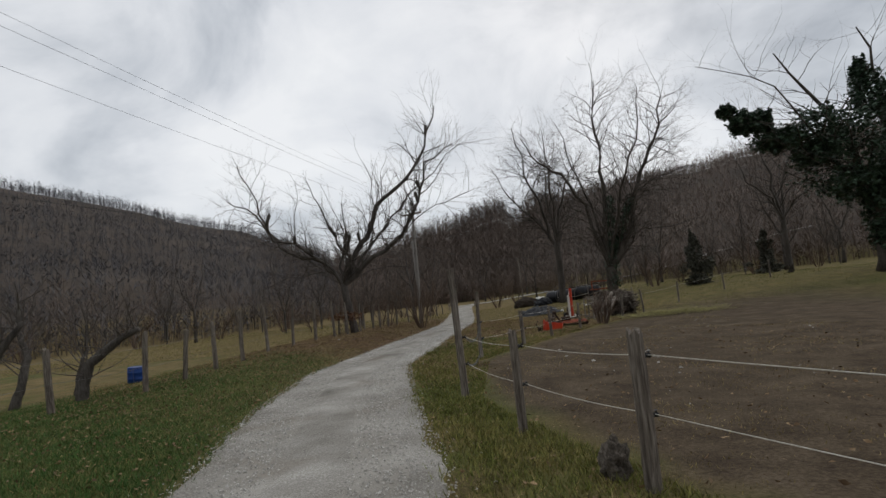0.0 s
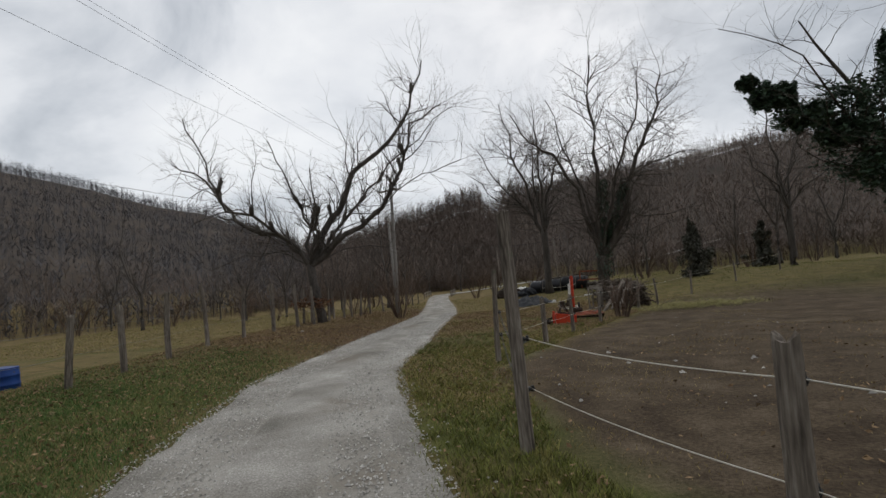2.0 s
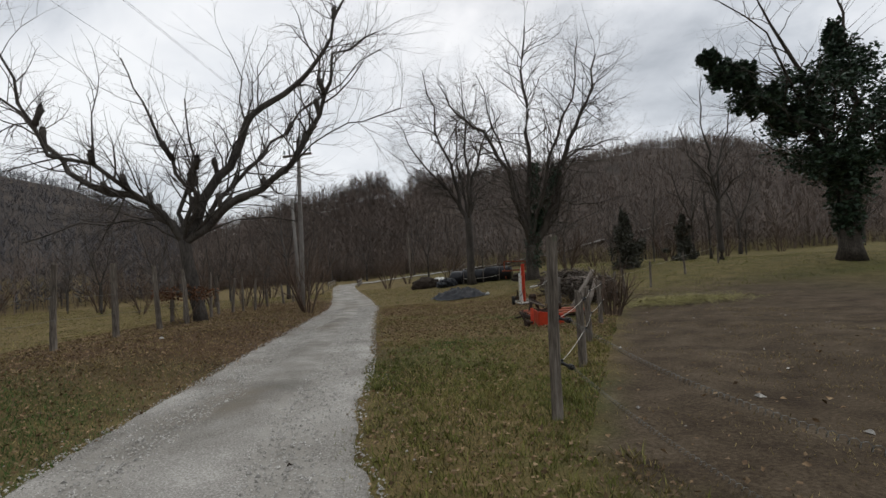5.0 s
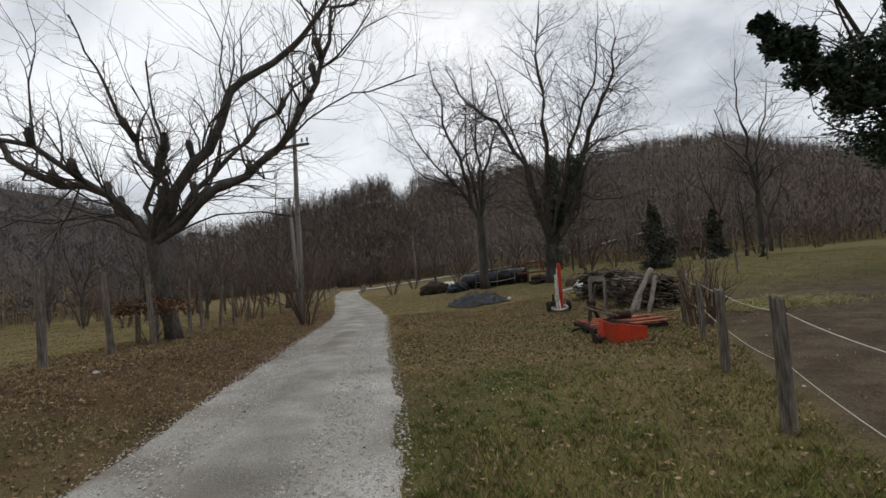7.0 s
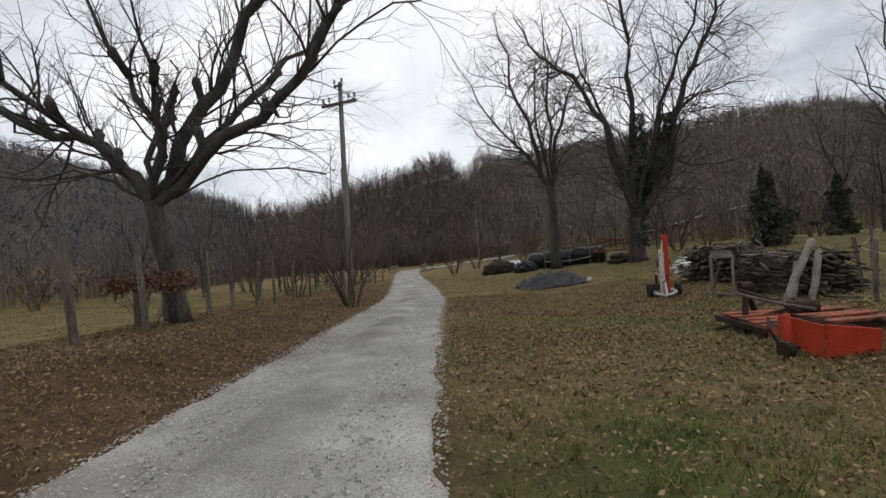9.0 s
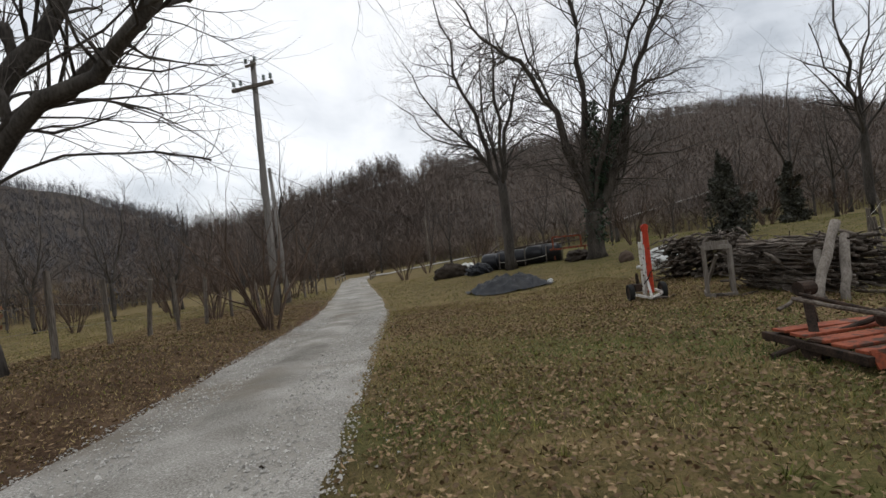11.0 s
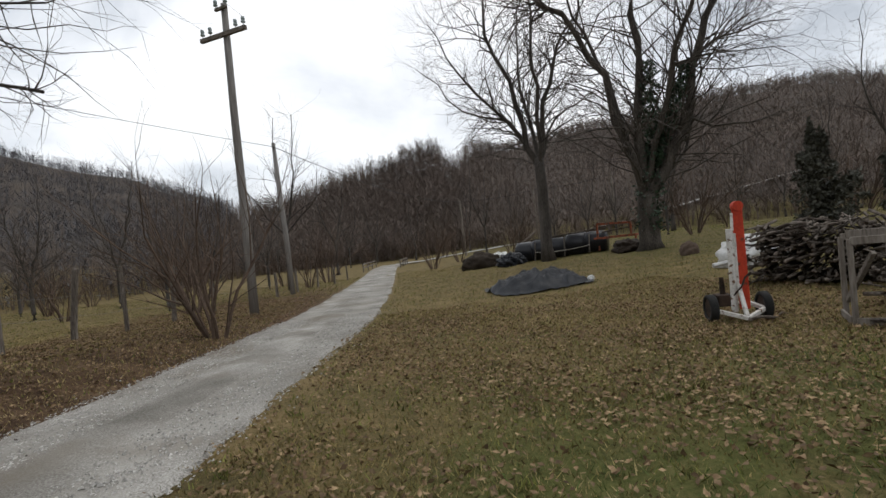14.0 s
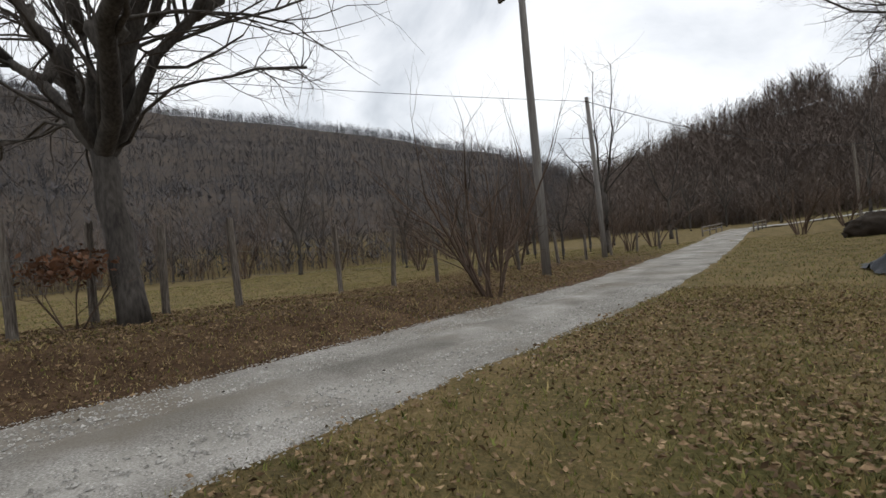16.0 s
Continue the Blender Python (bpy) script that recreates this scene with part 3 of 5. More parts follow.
bare_tree("slender_tree", 11.05, 47.3, 31, 18, 0.34, [
    ([(-1.0, 0.1, 9.0), (-2.4, 0.2, 13.0), (-3.2, 0.3, 18.2)], 0.2),
    ([(0.4, -0.2, 9.0), (1.4, -0.4, 12.0), (3.4, -0.6, 14.6)], 0.18),
    ([(-1.6, 0.3, 8.4), (-4.2, 0.3, 11.0), (-5.6, 0.4, 14.0)], 0.13),
    ([(-1.4, 0.6, 8.2), (-4.0, 0.8, 9.0), (-6.0, 1.0, 11.6)], 0.1),
    ([(1.2, 0.6, 8.4), (3.8, 1.0, 9.6), (5.4, 1.0, 9.8)], 0.09),
    ([(-0.2, -1.2, 9.4), (-0.6, -2.4, 13.4), (-0.8, -2.6, 16.6)], 0.14),
    ([(-0.2, 1.4, 9.2), (0.2, 2.6, 13.0), (0.6, 3.0, 16.4)], 0.14),
    ([(-1.0, 0.2, 6.0), (-3.6, 0.4, 6.4)], 0.05),
], "slender leafless tree standing on the meadow edge", levels=5, kids=(6, 5, 4, 3, 2), spread_deg=50, bend=0.24, lift=0.02, thick_side=0.04, fork=0.33, reach=0.46, crook=0.028)

# ivy-smothered tree at the paddock edge
RNG = np.random.default_rng(5)


def leaf_quads(centres, size, rng, flat=0.0):
    """A little folded four-cornered leaf at each centre."""
    n = len(centres)
    a = rng.normal(size=(n, 3))
    a[:, 2] *= 1 - flat
    a /= np.linalg.norm(a, axis=1)[:, None]
    b = rng.normal(size=(n, 3))
    b[:, 2] *= 1 - flat
    b -= a * (a * b).sum(1)[:, None]
    b /= np.linalg.norm(b, axis=1)[:, None]
    s = size * rng.uniform(0.6, 1.4, size=(n, 1))
    lift = np.cross(a, b) * s * rng.uniform(0.0, 0.45, size=(n, 1))
    c = centres
    return np.stack([c - a * s, c + b * s * 0.55 + lift, c + a * s, c - b * s * 0.55 + lift], 1)


def clump_cloud(rng, blobs, per):
    """Points scattered through lumpy blobs (centre, radii)."""
    out = []
    for (cx, cy, cz), (rx, ry, rz) in blobs:
        p = rng.normal(size=(per, 3))
        p /= np.linalg.norm(p, axis=1)[:, None]
        p *= rng.uniform(0.35, 1.0, size=(per, 1)) ** 0.6 * (1 + 0.42 * np.sin(p[:, :1] * 7 + cx) * np.cos(p[:, 1:2] * 6 + cz))
        out.append(p * (rx, ry, rz) + (cx, cy, cz))
    return np.concatenate(out)


IVY_X, IVY_Y = 24.7, 26.8
ivy = bare_tree("ivy_covered_tree", IVY_X, IVY_Y, 51, 17, 0.5, [
    ([(-1.5, 0, 8.0), (-4.5, 0.2, 10.5), (-7.2, 0.3, 13.0)], 0.2),
    ([(-0.6, 0.4, 9.0), (-1.8, 0.5, 13.0), (-4.0, 0.6, 17.5)], 0.24),
    ([(0.8, 0.0, 9.0), (1.6, 0.4, 14.0), (1.2, 0.8, 19.0)], 0.24),
    ([(1.6, -0.8, 8.0), (4.4, -1.4, 11.0), (6.0, -1.8, 15.0)], 0.18),
    ([(-2.6, -0.5, 9.5), (-5.4, -1.0, 14.5), (-9.5, -1.2, 16.4)], 0.09),
], "bare tree smothered in dark green ivy", levels=4, kids=(3, 4, 3, 2), mat=M_BARK_IVY, fork=0.35, reach=0.5)
blobs = [((-1.2, 0, 8.5), (2.6, 2.2, 2.6)), ((0.8, 0, 11.0), (2.6, 2.2, 2.4)), ((-2.6, 0, 11.3), (1.7, 1.5, 1.6)), ((-4.8, 0.2, 10.7), (1.2, 1.0, 0.9)), ((-6.6, 0.3, 12.3), (0.8, 0.7, 0.9)), ((-5.6, 0.2, 12.2), (0.5, 0.5, 0.9)),
         ((-7.4, 0.3, 13.3), (0.4, 0.4, 0.5)), ((1.0, 0.4, 13.6), (1.3, 1.2, 1.6)), ((0.6, 0.5, 15.4), (0.4, 0.4, 1.2)), ((3.0, -0.8, 9.6), (2.2, 1.8, 2.0)), ((0, 0, 5.6), (1.0, 1.0, 2.2)), ((0, 0, 3.0), (0.6, 0.6, 1.8)), ((2.4, -1.0, 7.4), (1.3, 1.2, 1.0)),
         ((-0.8, 0, 6.8), (2.2, 1.8, 1.4)), ((-3.0, 0.1, 9.4), (1.2, 1.2, 1.0))]
tri_soup("ivy", leaf_quads(clump_cloud(RNG, blobs, 2300), 0.12, RNG), M_IVY, "dense dark ivy leaves", kind="", parent=ivy)
ivy.matrix_world = ivy.matrix_world @ Matrix.Diagonal((1.04, 1.04, 0.76, 1))

blobs = [((0.1 + 0.06 * i, 0.0, 1.2 + 0.8 * i), (0.72 - 0.03 * i, 0.72 - 0.03 * i, 0.6)) for i in range(10)] + [((0.6 + 0.33 * i, -0.2 - 0.05 * i, 4.4 + 0.75 * i), (0.4, 0.4, 0.5)) for i in range(6)]  # ivy_clad_stem
tri_soup("ivy", leaf_quads(clump_cloud(RNG, blobs, 260), 0.09, RNG), M_IVY, "dark ivy climbing the trunk", kind="", parent=ivy2)


def evergreen(x, y, h, w, seed):
    """A dense dark evergreen bush."""
    rng = np.random.default_rng(seed)
    t = empty_thing("evergreen_bush", pose(x, y, ground(x, y) - 0.03, 0, 0, seed * 37), "dense dark evergreen bush at the wood's edge", "bush", "evergreens at the wood's edge")
    bm = fresh()
    tube(bm, [(0, 0, 0), (0.05, 0, h * 0.5), (0, 0.04, h * 0.9)], [0.14, 0.09, 0.03], 8)
    part("trunk", bm, M_BARK, t)
    bl = []
    for i in range(75):
        f = rng.uniform(0.05, 0.98) ** 1.15
        a = rng.uniform(0, math.tau)
        rr = w * (1 - f) ** 0.7 * (0.75 + 0.5 * math.sin(f * 17 + a * 2)) * rng.uniform(0.2, 1.15)
        bl.append(((math.cos(a) * rr, math.sin(a) * rr, h * f), (w * 0.27 * (1.15 - f), w * 0.27 * (1.15 - f), h * rng.uniform(0.05, 0.12))))
    tri_soup("crown", leaf_quads(clump_cloud(rng, bl, 75), 0.1, rng), M_CONIFER, kind="", parent=t)
    return t


evergreen(19.9, 38.8, 4.1, 1.6, 3)
evergreen(27.8, 42.0, 3.7, 1.3, 6)

# slimmer bare trees at the right edge of the meadow and along the wood's foot
t_right = bare_tree("bare_tree", 25.2, 35.5, 61, 12, 0.2, [
    ([(-0.4, 0, 6.5), (-0.8, 0.2, 9.5), (-0.4, 0.3, 12.6)], 0.12),
    ([(0.6, 0.3, 6.5), (1.6, 0.5, 9.0), (2.2, 0.6, 11.6)], 0.1),
    ([(-0.8, -0.3, 5.6), (-2.6, -0.6, 7.0), (-3.4, -0.7, 9.0)], 0.08),
    ([(0.7, -0.6, 5.4), (2.6, -1.0, 6.6), (3.4, -1.2, 7.4)], 0.07),
    ([(-0.3, 0.9, 6.0), (-0.8, 2.0, 8.4)], 0.08),
], "slim leafless tree at the meadow's edge", "bare trees along the wood", levels=5, kids=(4, 4, 3, 2), fork=0.36, reach=0.55)
t_b = bare_tree("bare_tree", 31.5, 45.0, 62, 11, 0.16, [
    ([(-0.9, 0, 5.0), (-1.6, 0.2, 7.5), (-1.4, 0.3, 11.0)], 0.1),
    ([(0.5, 0.3, 5.2), (1.0, 0.5, 8.0), (1.4, 0.6, 10.6)], 0.09),
    ([(-0.4, -0.9, 4.6), (-0.8, -2.2, 6.8)], 0.07),
    ([(0.9, 0.9, 4.6), (2.4, 1.8, 6.0)], 0.06),
], "slim leafless tree at the meadow's edge", "bare trees along the wood", levels=4, kids=(4, 4, 3, 2), fork=0.34, reach=0.55)
t_c = bare_tree("bare_tree", -14.0, 52.0, 63, 9, 0.13, [
    ([(-0.6, 0, 4.0), (-1.2, 0.2, 6.4), (-1.2, 0.3, 9.0)], 0.08),
    ([(0.4, 0.3, 4.2), (0.9, 0.5, 6.6), (1.2, 0.6, 8.8)], 0.08),
    ([(0.2, -0.8, 3.6), (0.3, -2.0, 5.6)], 0.06),
    ([(1.0, 0.5, 3.6), (2.4, 0.9, 5.0)], 0.05),
    ([(-1.0, -0.3, 3.4), (-2.4, -0.8, 4.6)], 0.05),
], "slim leafless tree at the meadow's edge", "bare trees along the wood", levels=4, kids=(5, 4, 3, 2), fork=0.3, reach=0.6)
rng = random.Random(77)
SPOTS = [(27.5, 40), (29, 47), (34, 41), (37, 46), (41, 50), (22, 52), (26, 56), (18, 60), (31, 58), (38, 58), (-9, 50), (-7, 56), (-12, 60), (-18, 48), (-22, 56), (-26, 46), (-31, 52), (-37, 44), (-42, 36), (-34, 60),
         (-16, 66), (-6, 64), (-27, 68), (-46, 28), (-50, 20), (45, 40), (49, 32), (-3.5, 70), (-10, 74), (15, 66), (12, 70), (20, 72), (24, 66), (8, 92), (-2, 90), (-8, 86), (14, 86), (2, 96), (20, 82), (-4.6, 50), (-5.4, 46.5), (-8, 44)]
for i, (x, y) in enumerate(SPOTS):
    x, y = x + rng.uniform(-1.2, 1.2), y + rng.uniform(-1.2, 1.2)
    s = rng.uniform(0.55, 1.0)
    src = (t_b, t_c, t_c)[i % 3]
    c = copy_thing(src, pose(x, y, ground(x, y) - 0.05, 0, 0, rng.uniform(0, 360)) @ Matrix.Scale(s, 4))
    c.matrix_world = pose(x, y, ground(x, y) - 0.05, 0, 0, rng.uniform(0, 360)) @ Matrix.Scale(s, 4)

# ---- shrubs and brambles ----


def shrub(name, x, y, seed, stems, h, spread_v, label, mat=None, group=""):
    r = random.Random(seed)
    t = empty_thing(name, pose(x, y, ground(x, y) - 0.03), label, "shrub", group)
    thick, thin = fresh(), fresh()
    for _ in range(stems):
        a = r.uniform(0, math.tau)
        lean = r.uniform(0.1, spread_v)
        d = Vector((math.cos(a) * lean, math.sin(a) * lean, 1)).normalized()
        grow(r, thick, thin, (math.cos(a) * 0.18, math.sin(a) * 0.18, 0), d, h * r.uniform(0.5, 0.85), r.uniform(0.02, 0.045), 1, 4, (4, 4, 3, 2), 38, 0.09, 0.02, 0.55, 0.018)
    part("stem", thick, mat or M_BRUSH, t)
    part("crown", thin, mat or M_BRUSH, t)
    return t


shrub("hazel_shrub", -2.05, 31.6, 5, 13, 3.3, 0.6, "leafless many-stemmed hazel shrub by the fence")
shrub("hazel_shrub", -5.0, 38.5, 6, 8, 3.0, 0.5, "leafless many-stemmed hazel shrub by the fence")
shrub("bramble_shrub", 6.15, 19.9, 7, 14, 1.25, 0.35, "thin upright bare stems beside the fence")
sh0 = shrub("scrub_bush", -6.4, 43.5, 8, 12, 3.2, 0.6, "brown leafless scrub at the field edge", group="scrub at the field edge")
rng = random.Random(12)
for x, y in [(-9, 47), (-13, 45), (-3.0, 52), (-2.4, 58), (-6, 60), (-18, 52), (-24, 50), (-30, 46), (6, 62), (9, 66), (14, 62), (17, 55), (20, 47), (23, 48), (28, 44), (33, 43), (38, 42), (-36, 40), (-40, 32), (-12, 56), (5, 88), (10, 84), (0, 86), (-44, 24), (12, 58), (-20, 60)]:
    m = pose(x, y, ground(x, y) - 0.05, 0, 0, rng.uniform(0, 360)) @ Matrix.Scale(rng.uniform(0.7, 1.5), 4)
    c = copy_thing(sh0, m)
    c.matrix_world = m


def bent_tree(x, y, seed, line, r0, label, twist=0):
    """A small crooked fruit tree with a bent trunk."""
    r = random.Random(seed)
    t = empty_thing("crooked_tree", pose(x, y, ground(x, y) - 0.04, 0, 0, twist), label, "tree", "crooked trees by the fence")
    trunk, thick, thin = fresh(), fresh(), fresh()
    pts = [Vector(p) for p in line]
    dense = []
    for a, b in zip(pts, pts[1:]):
        dense += [a.lerp(b, k / 4) + Vector((r.gauss(0, 0.012), r.gauss(0, 0.012), 0)) for k in range(4)]
    dense.append(pts[-1])
    rad = [r0 * (1 - 0.6 * i / (len(dense) - 1)) * r.uniform(0.92, 1.1) for i in range(len(dense))]
    tube(trunk, dense, rad, 10)
    for i in range(5, len(dense)):
        for _ in range(2):
            d = side_way(r, Vector((0, 0, 1)), r.uniform(5, 75))
            grow(r, thick, thin, dense[i], d, r.uniform(0.5, 1.2), 0.016, 2, 4, (4, 3, 2, 2), 48, 0.16, 0.02, 0.62, 0.014)
    part("trunk", trunk, M_BARK, t, smooth=True)
    part("branchwork", thick, M_TWIG, t)
    part("crown", thin, M_TWIG, t)
    return t


bent_tree(-8.7, 10.6, 3, [(0, 0, 0), (0.02, 0, 0.4), (0.18, 0.05, 0.85), (0.55, 0.1, 1.15), (0.95, 0.1, 1.4), (1.3, 0.1, 1.55)], 0.14, "crooked leaning fruit tree with pale bare twigs")
bent_tree(-9.9, 9.6, 4, [(0, 0, 0), (-0.1, 0, 0.5), (-0.05, 0.05, 1.0), (0.25, 0.1, 1.5), (0.6, 0.2, 2.0)], 0.13, "crooked small fruit tree with pale bare twigs")
bent_tree(-10.8, 11.2, 5, [(0, 0, 0), (0.1, 0.1, 0.6), (0.1, 0.3, 1.2), (-0.2, 0.4, 1.9), (-0.3, 0.5, 2.6)], 0.11, "crooked small fruit tree with pale bare twigs")
bent_tree(-10.2, 12.4, 6, [(0, 0, 0), (0.0, 0.1, 0.6), (0.15, 0.2, 1.2), (0.1, 0.3, 1.9)], 0.07, "crooked small fruit tree with pale bare twigs")

# ---- fences ----


def post_mesh(h, r, seed, taper=0.88, chip=0.05):
    """A round weathered post with an uneven section, a long drying crack and a chipped top."""
    g = random.Random(seed)
    bm = fresh()
    sides, rings = 14, 12
    bumps = [1 + g.gauss(0, 0.05) for _ in range(sides)]
    crack = g.randrange(sides)
    bend = (g.gauss(0, 0.02), g.gauss(0, 0.02))
    rows = []
    for j in range(rings + 1):
        f = j / rings
        row = []
        for k in range(sides):
            a = k * math.tau / sides
            rr = r * (1 - (1 - taper) * f) * bumps[k] * (1 + 0.03 * g.gauss(0, 1)) * (1.06 if f < 0.05 else 1)
            if k == crack and f > 0.18:
                rr *= 0.72
            if k == (crack + sides // 2) % sides and f > 0.55:
                rr *= 0.82
            z = -0.12 + (h + 0.12) * f + (g.uniform(-chip, chip * 0.3) if j == rings else 0)
            row.append(bm.verts.new((rr * math.cos(a) + bend[0] * f * f * h, rr * math.sin(a) + bend[1] * f * f * h, z)))
        rows.append(row)
    for r0, r1 in zip(rows, rows[1:]):
        for k in range(sides):
            bm.faces.new((r0[k], r0[(k + 1) % sides], r1[(k + 1) % sides], r1[k]))
    top = bm.verts.new((bend[0] * h, bend[1] * h, h - 0.03))
    for k in range(sides):
        bm.faces.new((rows[-1][k], rows[-1][(k + 1) % sides], top))
    return bm


def fence_post(x, y, h, r, seed, group, label, lean=(0, 0), knobs=(), toward=(1, 0)):
    t = empty_thing("fence_post", pose(x, y, ground(x, y), lean[0], lean[1], 0) @ pose(0, 0, 0, 0, 0, seed * 47 % 360), label, "fence post", group)
    part("post_shaft", post_mesh(h, r, seed), M_POST, t)
    inv = t.matrix_world.to_3x3().inverted()
    for kz in knobs:
        bm = fresh()
        d = (inv @ Vector((toward[0], toward[1], 0))).normalized()
        c = Vector((0, 0, kz))
        tube(bm, [c + d * r * 0.8, c + d * (r + 0.02), c + d * (r + 0.022), c + d * (r + 0.06)], [0.022, 0.022, 0.013, 0.013], 8)
        tube(bm, [c + d * (r + 0.055) + Vector((0, 0, -0.025)), c + d * (r + 0.06), c + d * (r + 0.055) + Vector((0, 0, 0.025))], [0.014, 0.02, 0.014], 7)
        part("insulator", bm, M_INSUL, t, "black plastic fence insulator")
    return t


PADDOCK = [(3.2, -1.6, 1.15, 0.060), (1.17, 2.96, 1.15, 0.060), (0.53, 4.93, 1.14, 0.056), (-0.04, 7.28, 2.08, 0.062), (0.56, 12.46, 1.76, 0.056), (2.0, 14.43, 1.08, 0.060), (3.27, 16.33, 1.06, 0.056), (4.8, 18.35, 1.05, 0.052), (6.35, 20.6, 1.08, 0.048),
           (7.9, 22.4, 1.15, 0.048), (9.6, 24.2, 1.2, 0.052), (12.5, 26.5, 1.15, 0.048), (16.5, 29.0, 1.15, 0.048), (21, 31.5, 1.15, 0.048)]
LEANS = [(0, 0), (0, 0.3), (0.5, -0.6), (0.5, -1.2), (-1, 0.5), (0, 1), (1, -1), (-1, 1), (2, -2), (1, 2), (0, 0), (1, 1), (-2, 1), (0, 2)]
for i, (x, y, h, r) in enumerate(PADDOCK):
    tall = h > 1.5
    fence_post(x, y, h, r, 3 + i, "paddock fence posts", "tall cracked weathered wooden gate post at the paddock fence" if tall else "weathered round wooden paddock fence post", (LEANS[i][0], LEANS[i][1]), (0.95, 0.52) if i < 9 else (0.95,), (0.8, 0.4))


def cord(name, a, b, sag, r, mat, label, category, sides=5, n=14):
    bm = fresh()
    a, b = Vector(a), Vector(b)
    tube(bm, [a.lerp(b, i / n) - Vector((0, 0, sag * 4 * (i / n) * (1 - i / n))) for i in range(n + 1)], r, sides)
    return tagged(part(name, bm, mat), label, category)


def post_point(i, h):
    x, y, _, r = PADDOCK[i]
    return (x + 0.8 * (r + 0.05), y + 0.4 * (r + 0.05), ground(x, y) + h)


for i in list(range(0, 3)) + list(range(4, len(PADDOCK) - 1)):
    for hh in (0.95, 0.52):
        if hh > 0.9 or i < 8:
            tagged(cord("rope_line", post_point(i, hh), post_point(i + 1, hh), 0.02 + 0.01 * (i % 3), 0.0034, M_WIRE, "pale electric fence cord strung between wooden posts", "fence cord"), group="paddock fence cords")


def spring(a, b, sag, r=0.016, turns=110):
    """A long stretched coil that closes the gateway."""
    bm = fresh()
    a, b = Vector(a), Vector(b)
    side = (b - a).cross(Vector((0, 0, 1))).normalized()
    n = turns * 6
    pts = []
    for i in range(n + 1):
        f = i / n
        c = a.lerp(b, f) - Vector((0, 0, sag * 4 * f * (1 - f)))
        ang = f * turns * math.tau
        pts.append(c + side * math.cos(ang) * r + Vector((0, 0, math.sin(ang) * r)))
    tube(bm, pts, 0.0018, 3, cap=False)
    return part("spring_coil", bm, M_STEEL, None)


for hh in (0.95, 0.52):
    a, b = Vector(post_point(4, hh)), Vector(post_point(3, hh))
    d = (b - a).normalized()
    g = empty_thing("gate_spring", Matrix.Identity(4), "stretched coil spring gate with a black handle", "gate", "gateway springs")
    s = spring(a + d * 0.3, b, 0.24)
    s.parent = g
    bm = fresh()
    tube(bm, [a, a + d * 0.05, a + d * 0.06, a + d * 0.22, a + d * 0.235, a + d * 0.29, a + d * 0.3], [0.007, 0.007, 0.016, 0.014, 0.028, 0.026, 0.01], 9)
    part("grip", bm, M_INSUL, g, "black plastic gate grip")

FIELD = [(-9.3, 7.0), (-8.1, 9.0), (-7.3, 10.7), (-7.25, 12.3), (-7.15, 13.8), (-7.05, 15.45), (-6.9, 17.3), (-6.6, 19.3), (-6.23, 21.3), (-5.74, 22.87), (-5.45, 24.5), (-6.18, 25.75), (-6.05, 26.8), (-5.4, 27.8), (-5.7, 30.8), (-5.4, 32.5), (-5.2, 34.4), (-4.9, 36.6), (-4.5, 39.0),
         (-3.7, 41.2), (-3.2, 43.5), (-2.8, 46.5), (-2.2, 50), (-1.6, 54), (-1.0, 58)]
rng = random.Random(4)
HF = []
for i, (x, y) in enumerate(FIELD):
    h = rng.uniform(1.3, 1.45) if i < 5 else (rng.uniform(1.58, 1.8) if i < 18 else rng.uniform(1.1, 1.35))
    HF.append(h)
    fence_post(x, y, h, rng.uniform(0.06, 0.075), 40 + i, "field fence posts", "grey weathered wooden field fence post", (rng.gauss(0, 1.8), rng.gauss(0, 1.8)))
for i in range(len(FIELD) - 1):
    (x0, y0), (x1, y1) = FIELD[i], FIELD[i + 1]
    for hh in (1.05, 0.6):
        tagged(cord("fence_wire", (x0 + 0.05, y0, ground(x0, y0) + hh), (x1 + 0.05, y1, ground(x1, y1) + hh), 0.03, 0.003, M_STEEL, "thin slack wire on the field fence", "fence wire", 4, 5), group="field fence wires")

# ---- power and telephone lines ----


def insulator_part(p, parent, up=0.2):
    bm = fresh()
    x, y, z = p
    tube(bm, [(x, y, z - 0.02), (x, y, z + up * 0.35)], 0.012, 6)
    tube(bm, [(x, y, z + up * 0.3), (x, y, z + up * 0.42), (x, y, z + up * 0.5), (x, y, z + up * 0.75), (x, y, z + up * 0.95), (x, y, z + up)], [0.06, 0.07, 0.045, 0.06, 0.045, 0.01], 10)
    return part("insulator", bm, M_GLASSY, parent, "pale glass bell insulator")


POLE = (-2.35, 35.95)
pz = ground(*POLE)
pole = empty_thing("utility_pole", pose(POLE[0], POLE[1], pz, 2.2, 2.1, -28), "tall grey wooden utility pole with a crossarm and glass insulators", "utility pole")
bm = fresh()
tube(bm, [(0, 0, -0.2), (0.02, 0, 3), (0.0, 0, 6), (0.03, 0, 9.15)], [0.14, 0.125, 0.11, 0.09], 14)
part("pole_shaft", bm, M_POLE, pole, smooth=True)
bm = fresh()
beam(bm, (-0.84, -0.12, 8.2), (0.84, -0.12, 8.29), 0.1, 0.12)
part("crossarm", bm, M_POST, pole)
bm = fresh()
beam(bm, (-0.2, -0.12, 8.97), (0.22, -0.12, 9.0), 0.08, 0.08)
part("top_bracket", bm, M_POST, pole)
for x, zz in ((-0.76, 8.27), (-0.47, 8.29), (0.48, 8.33), (0.76, 8.35)):
    insulator_part((x, -0.12, zz), pole, 0.26)
for x in (-0.17, 0.19):
    insulator_part((x, -0.12, 9.03 + x * 0.1), pole, 0.24)
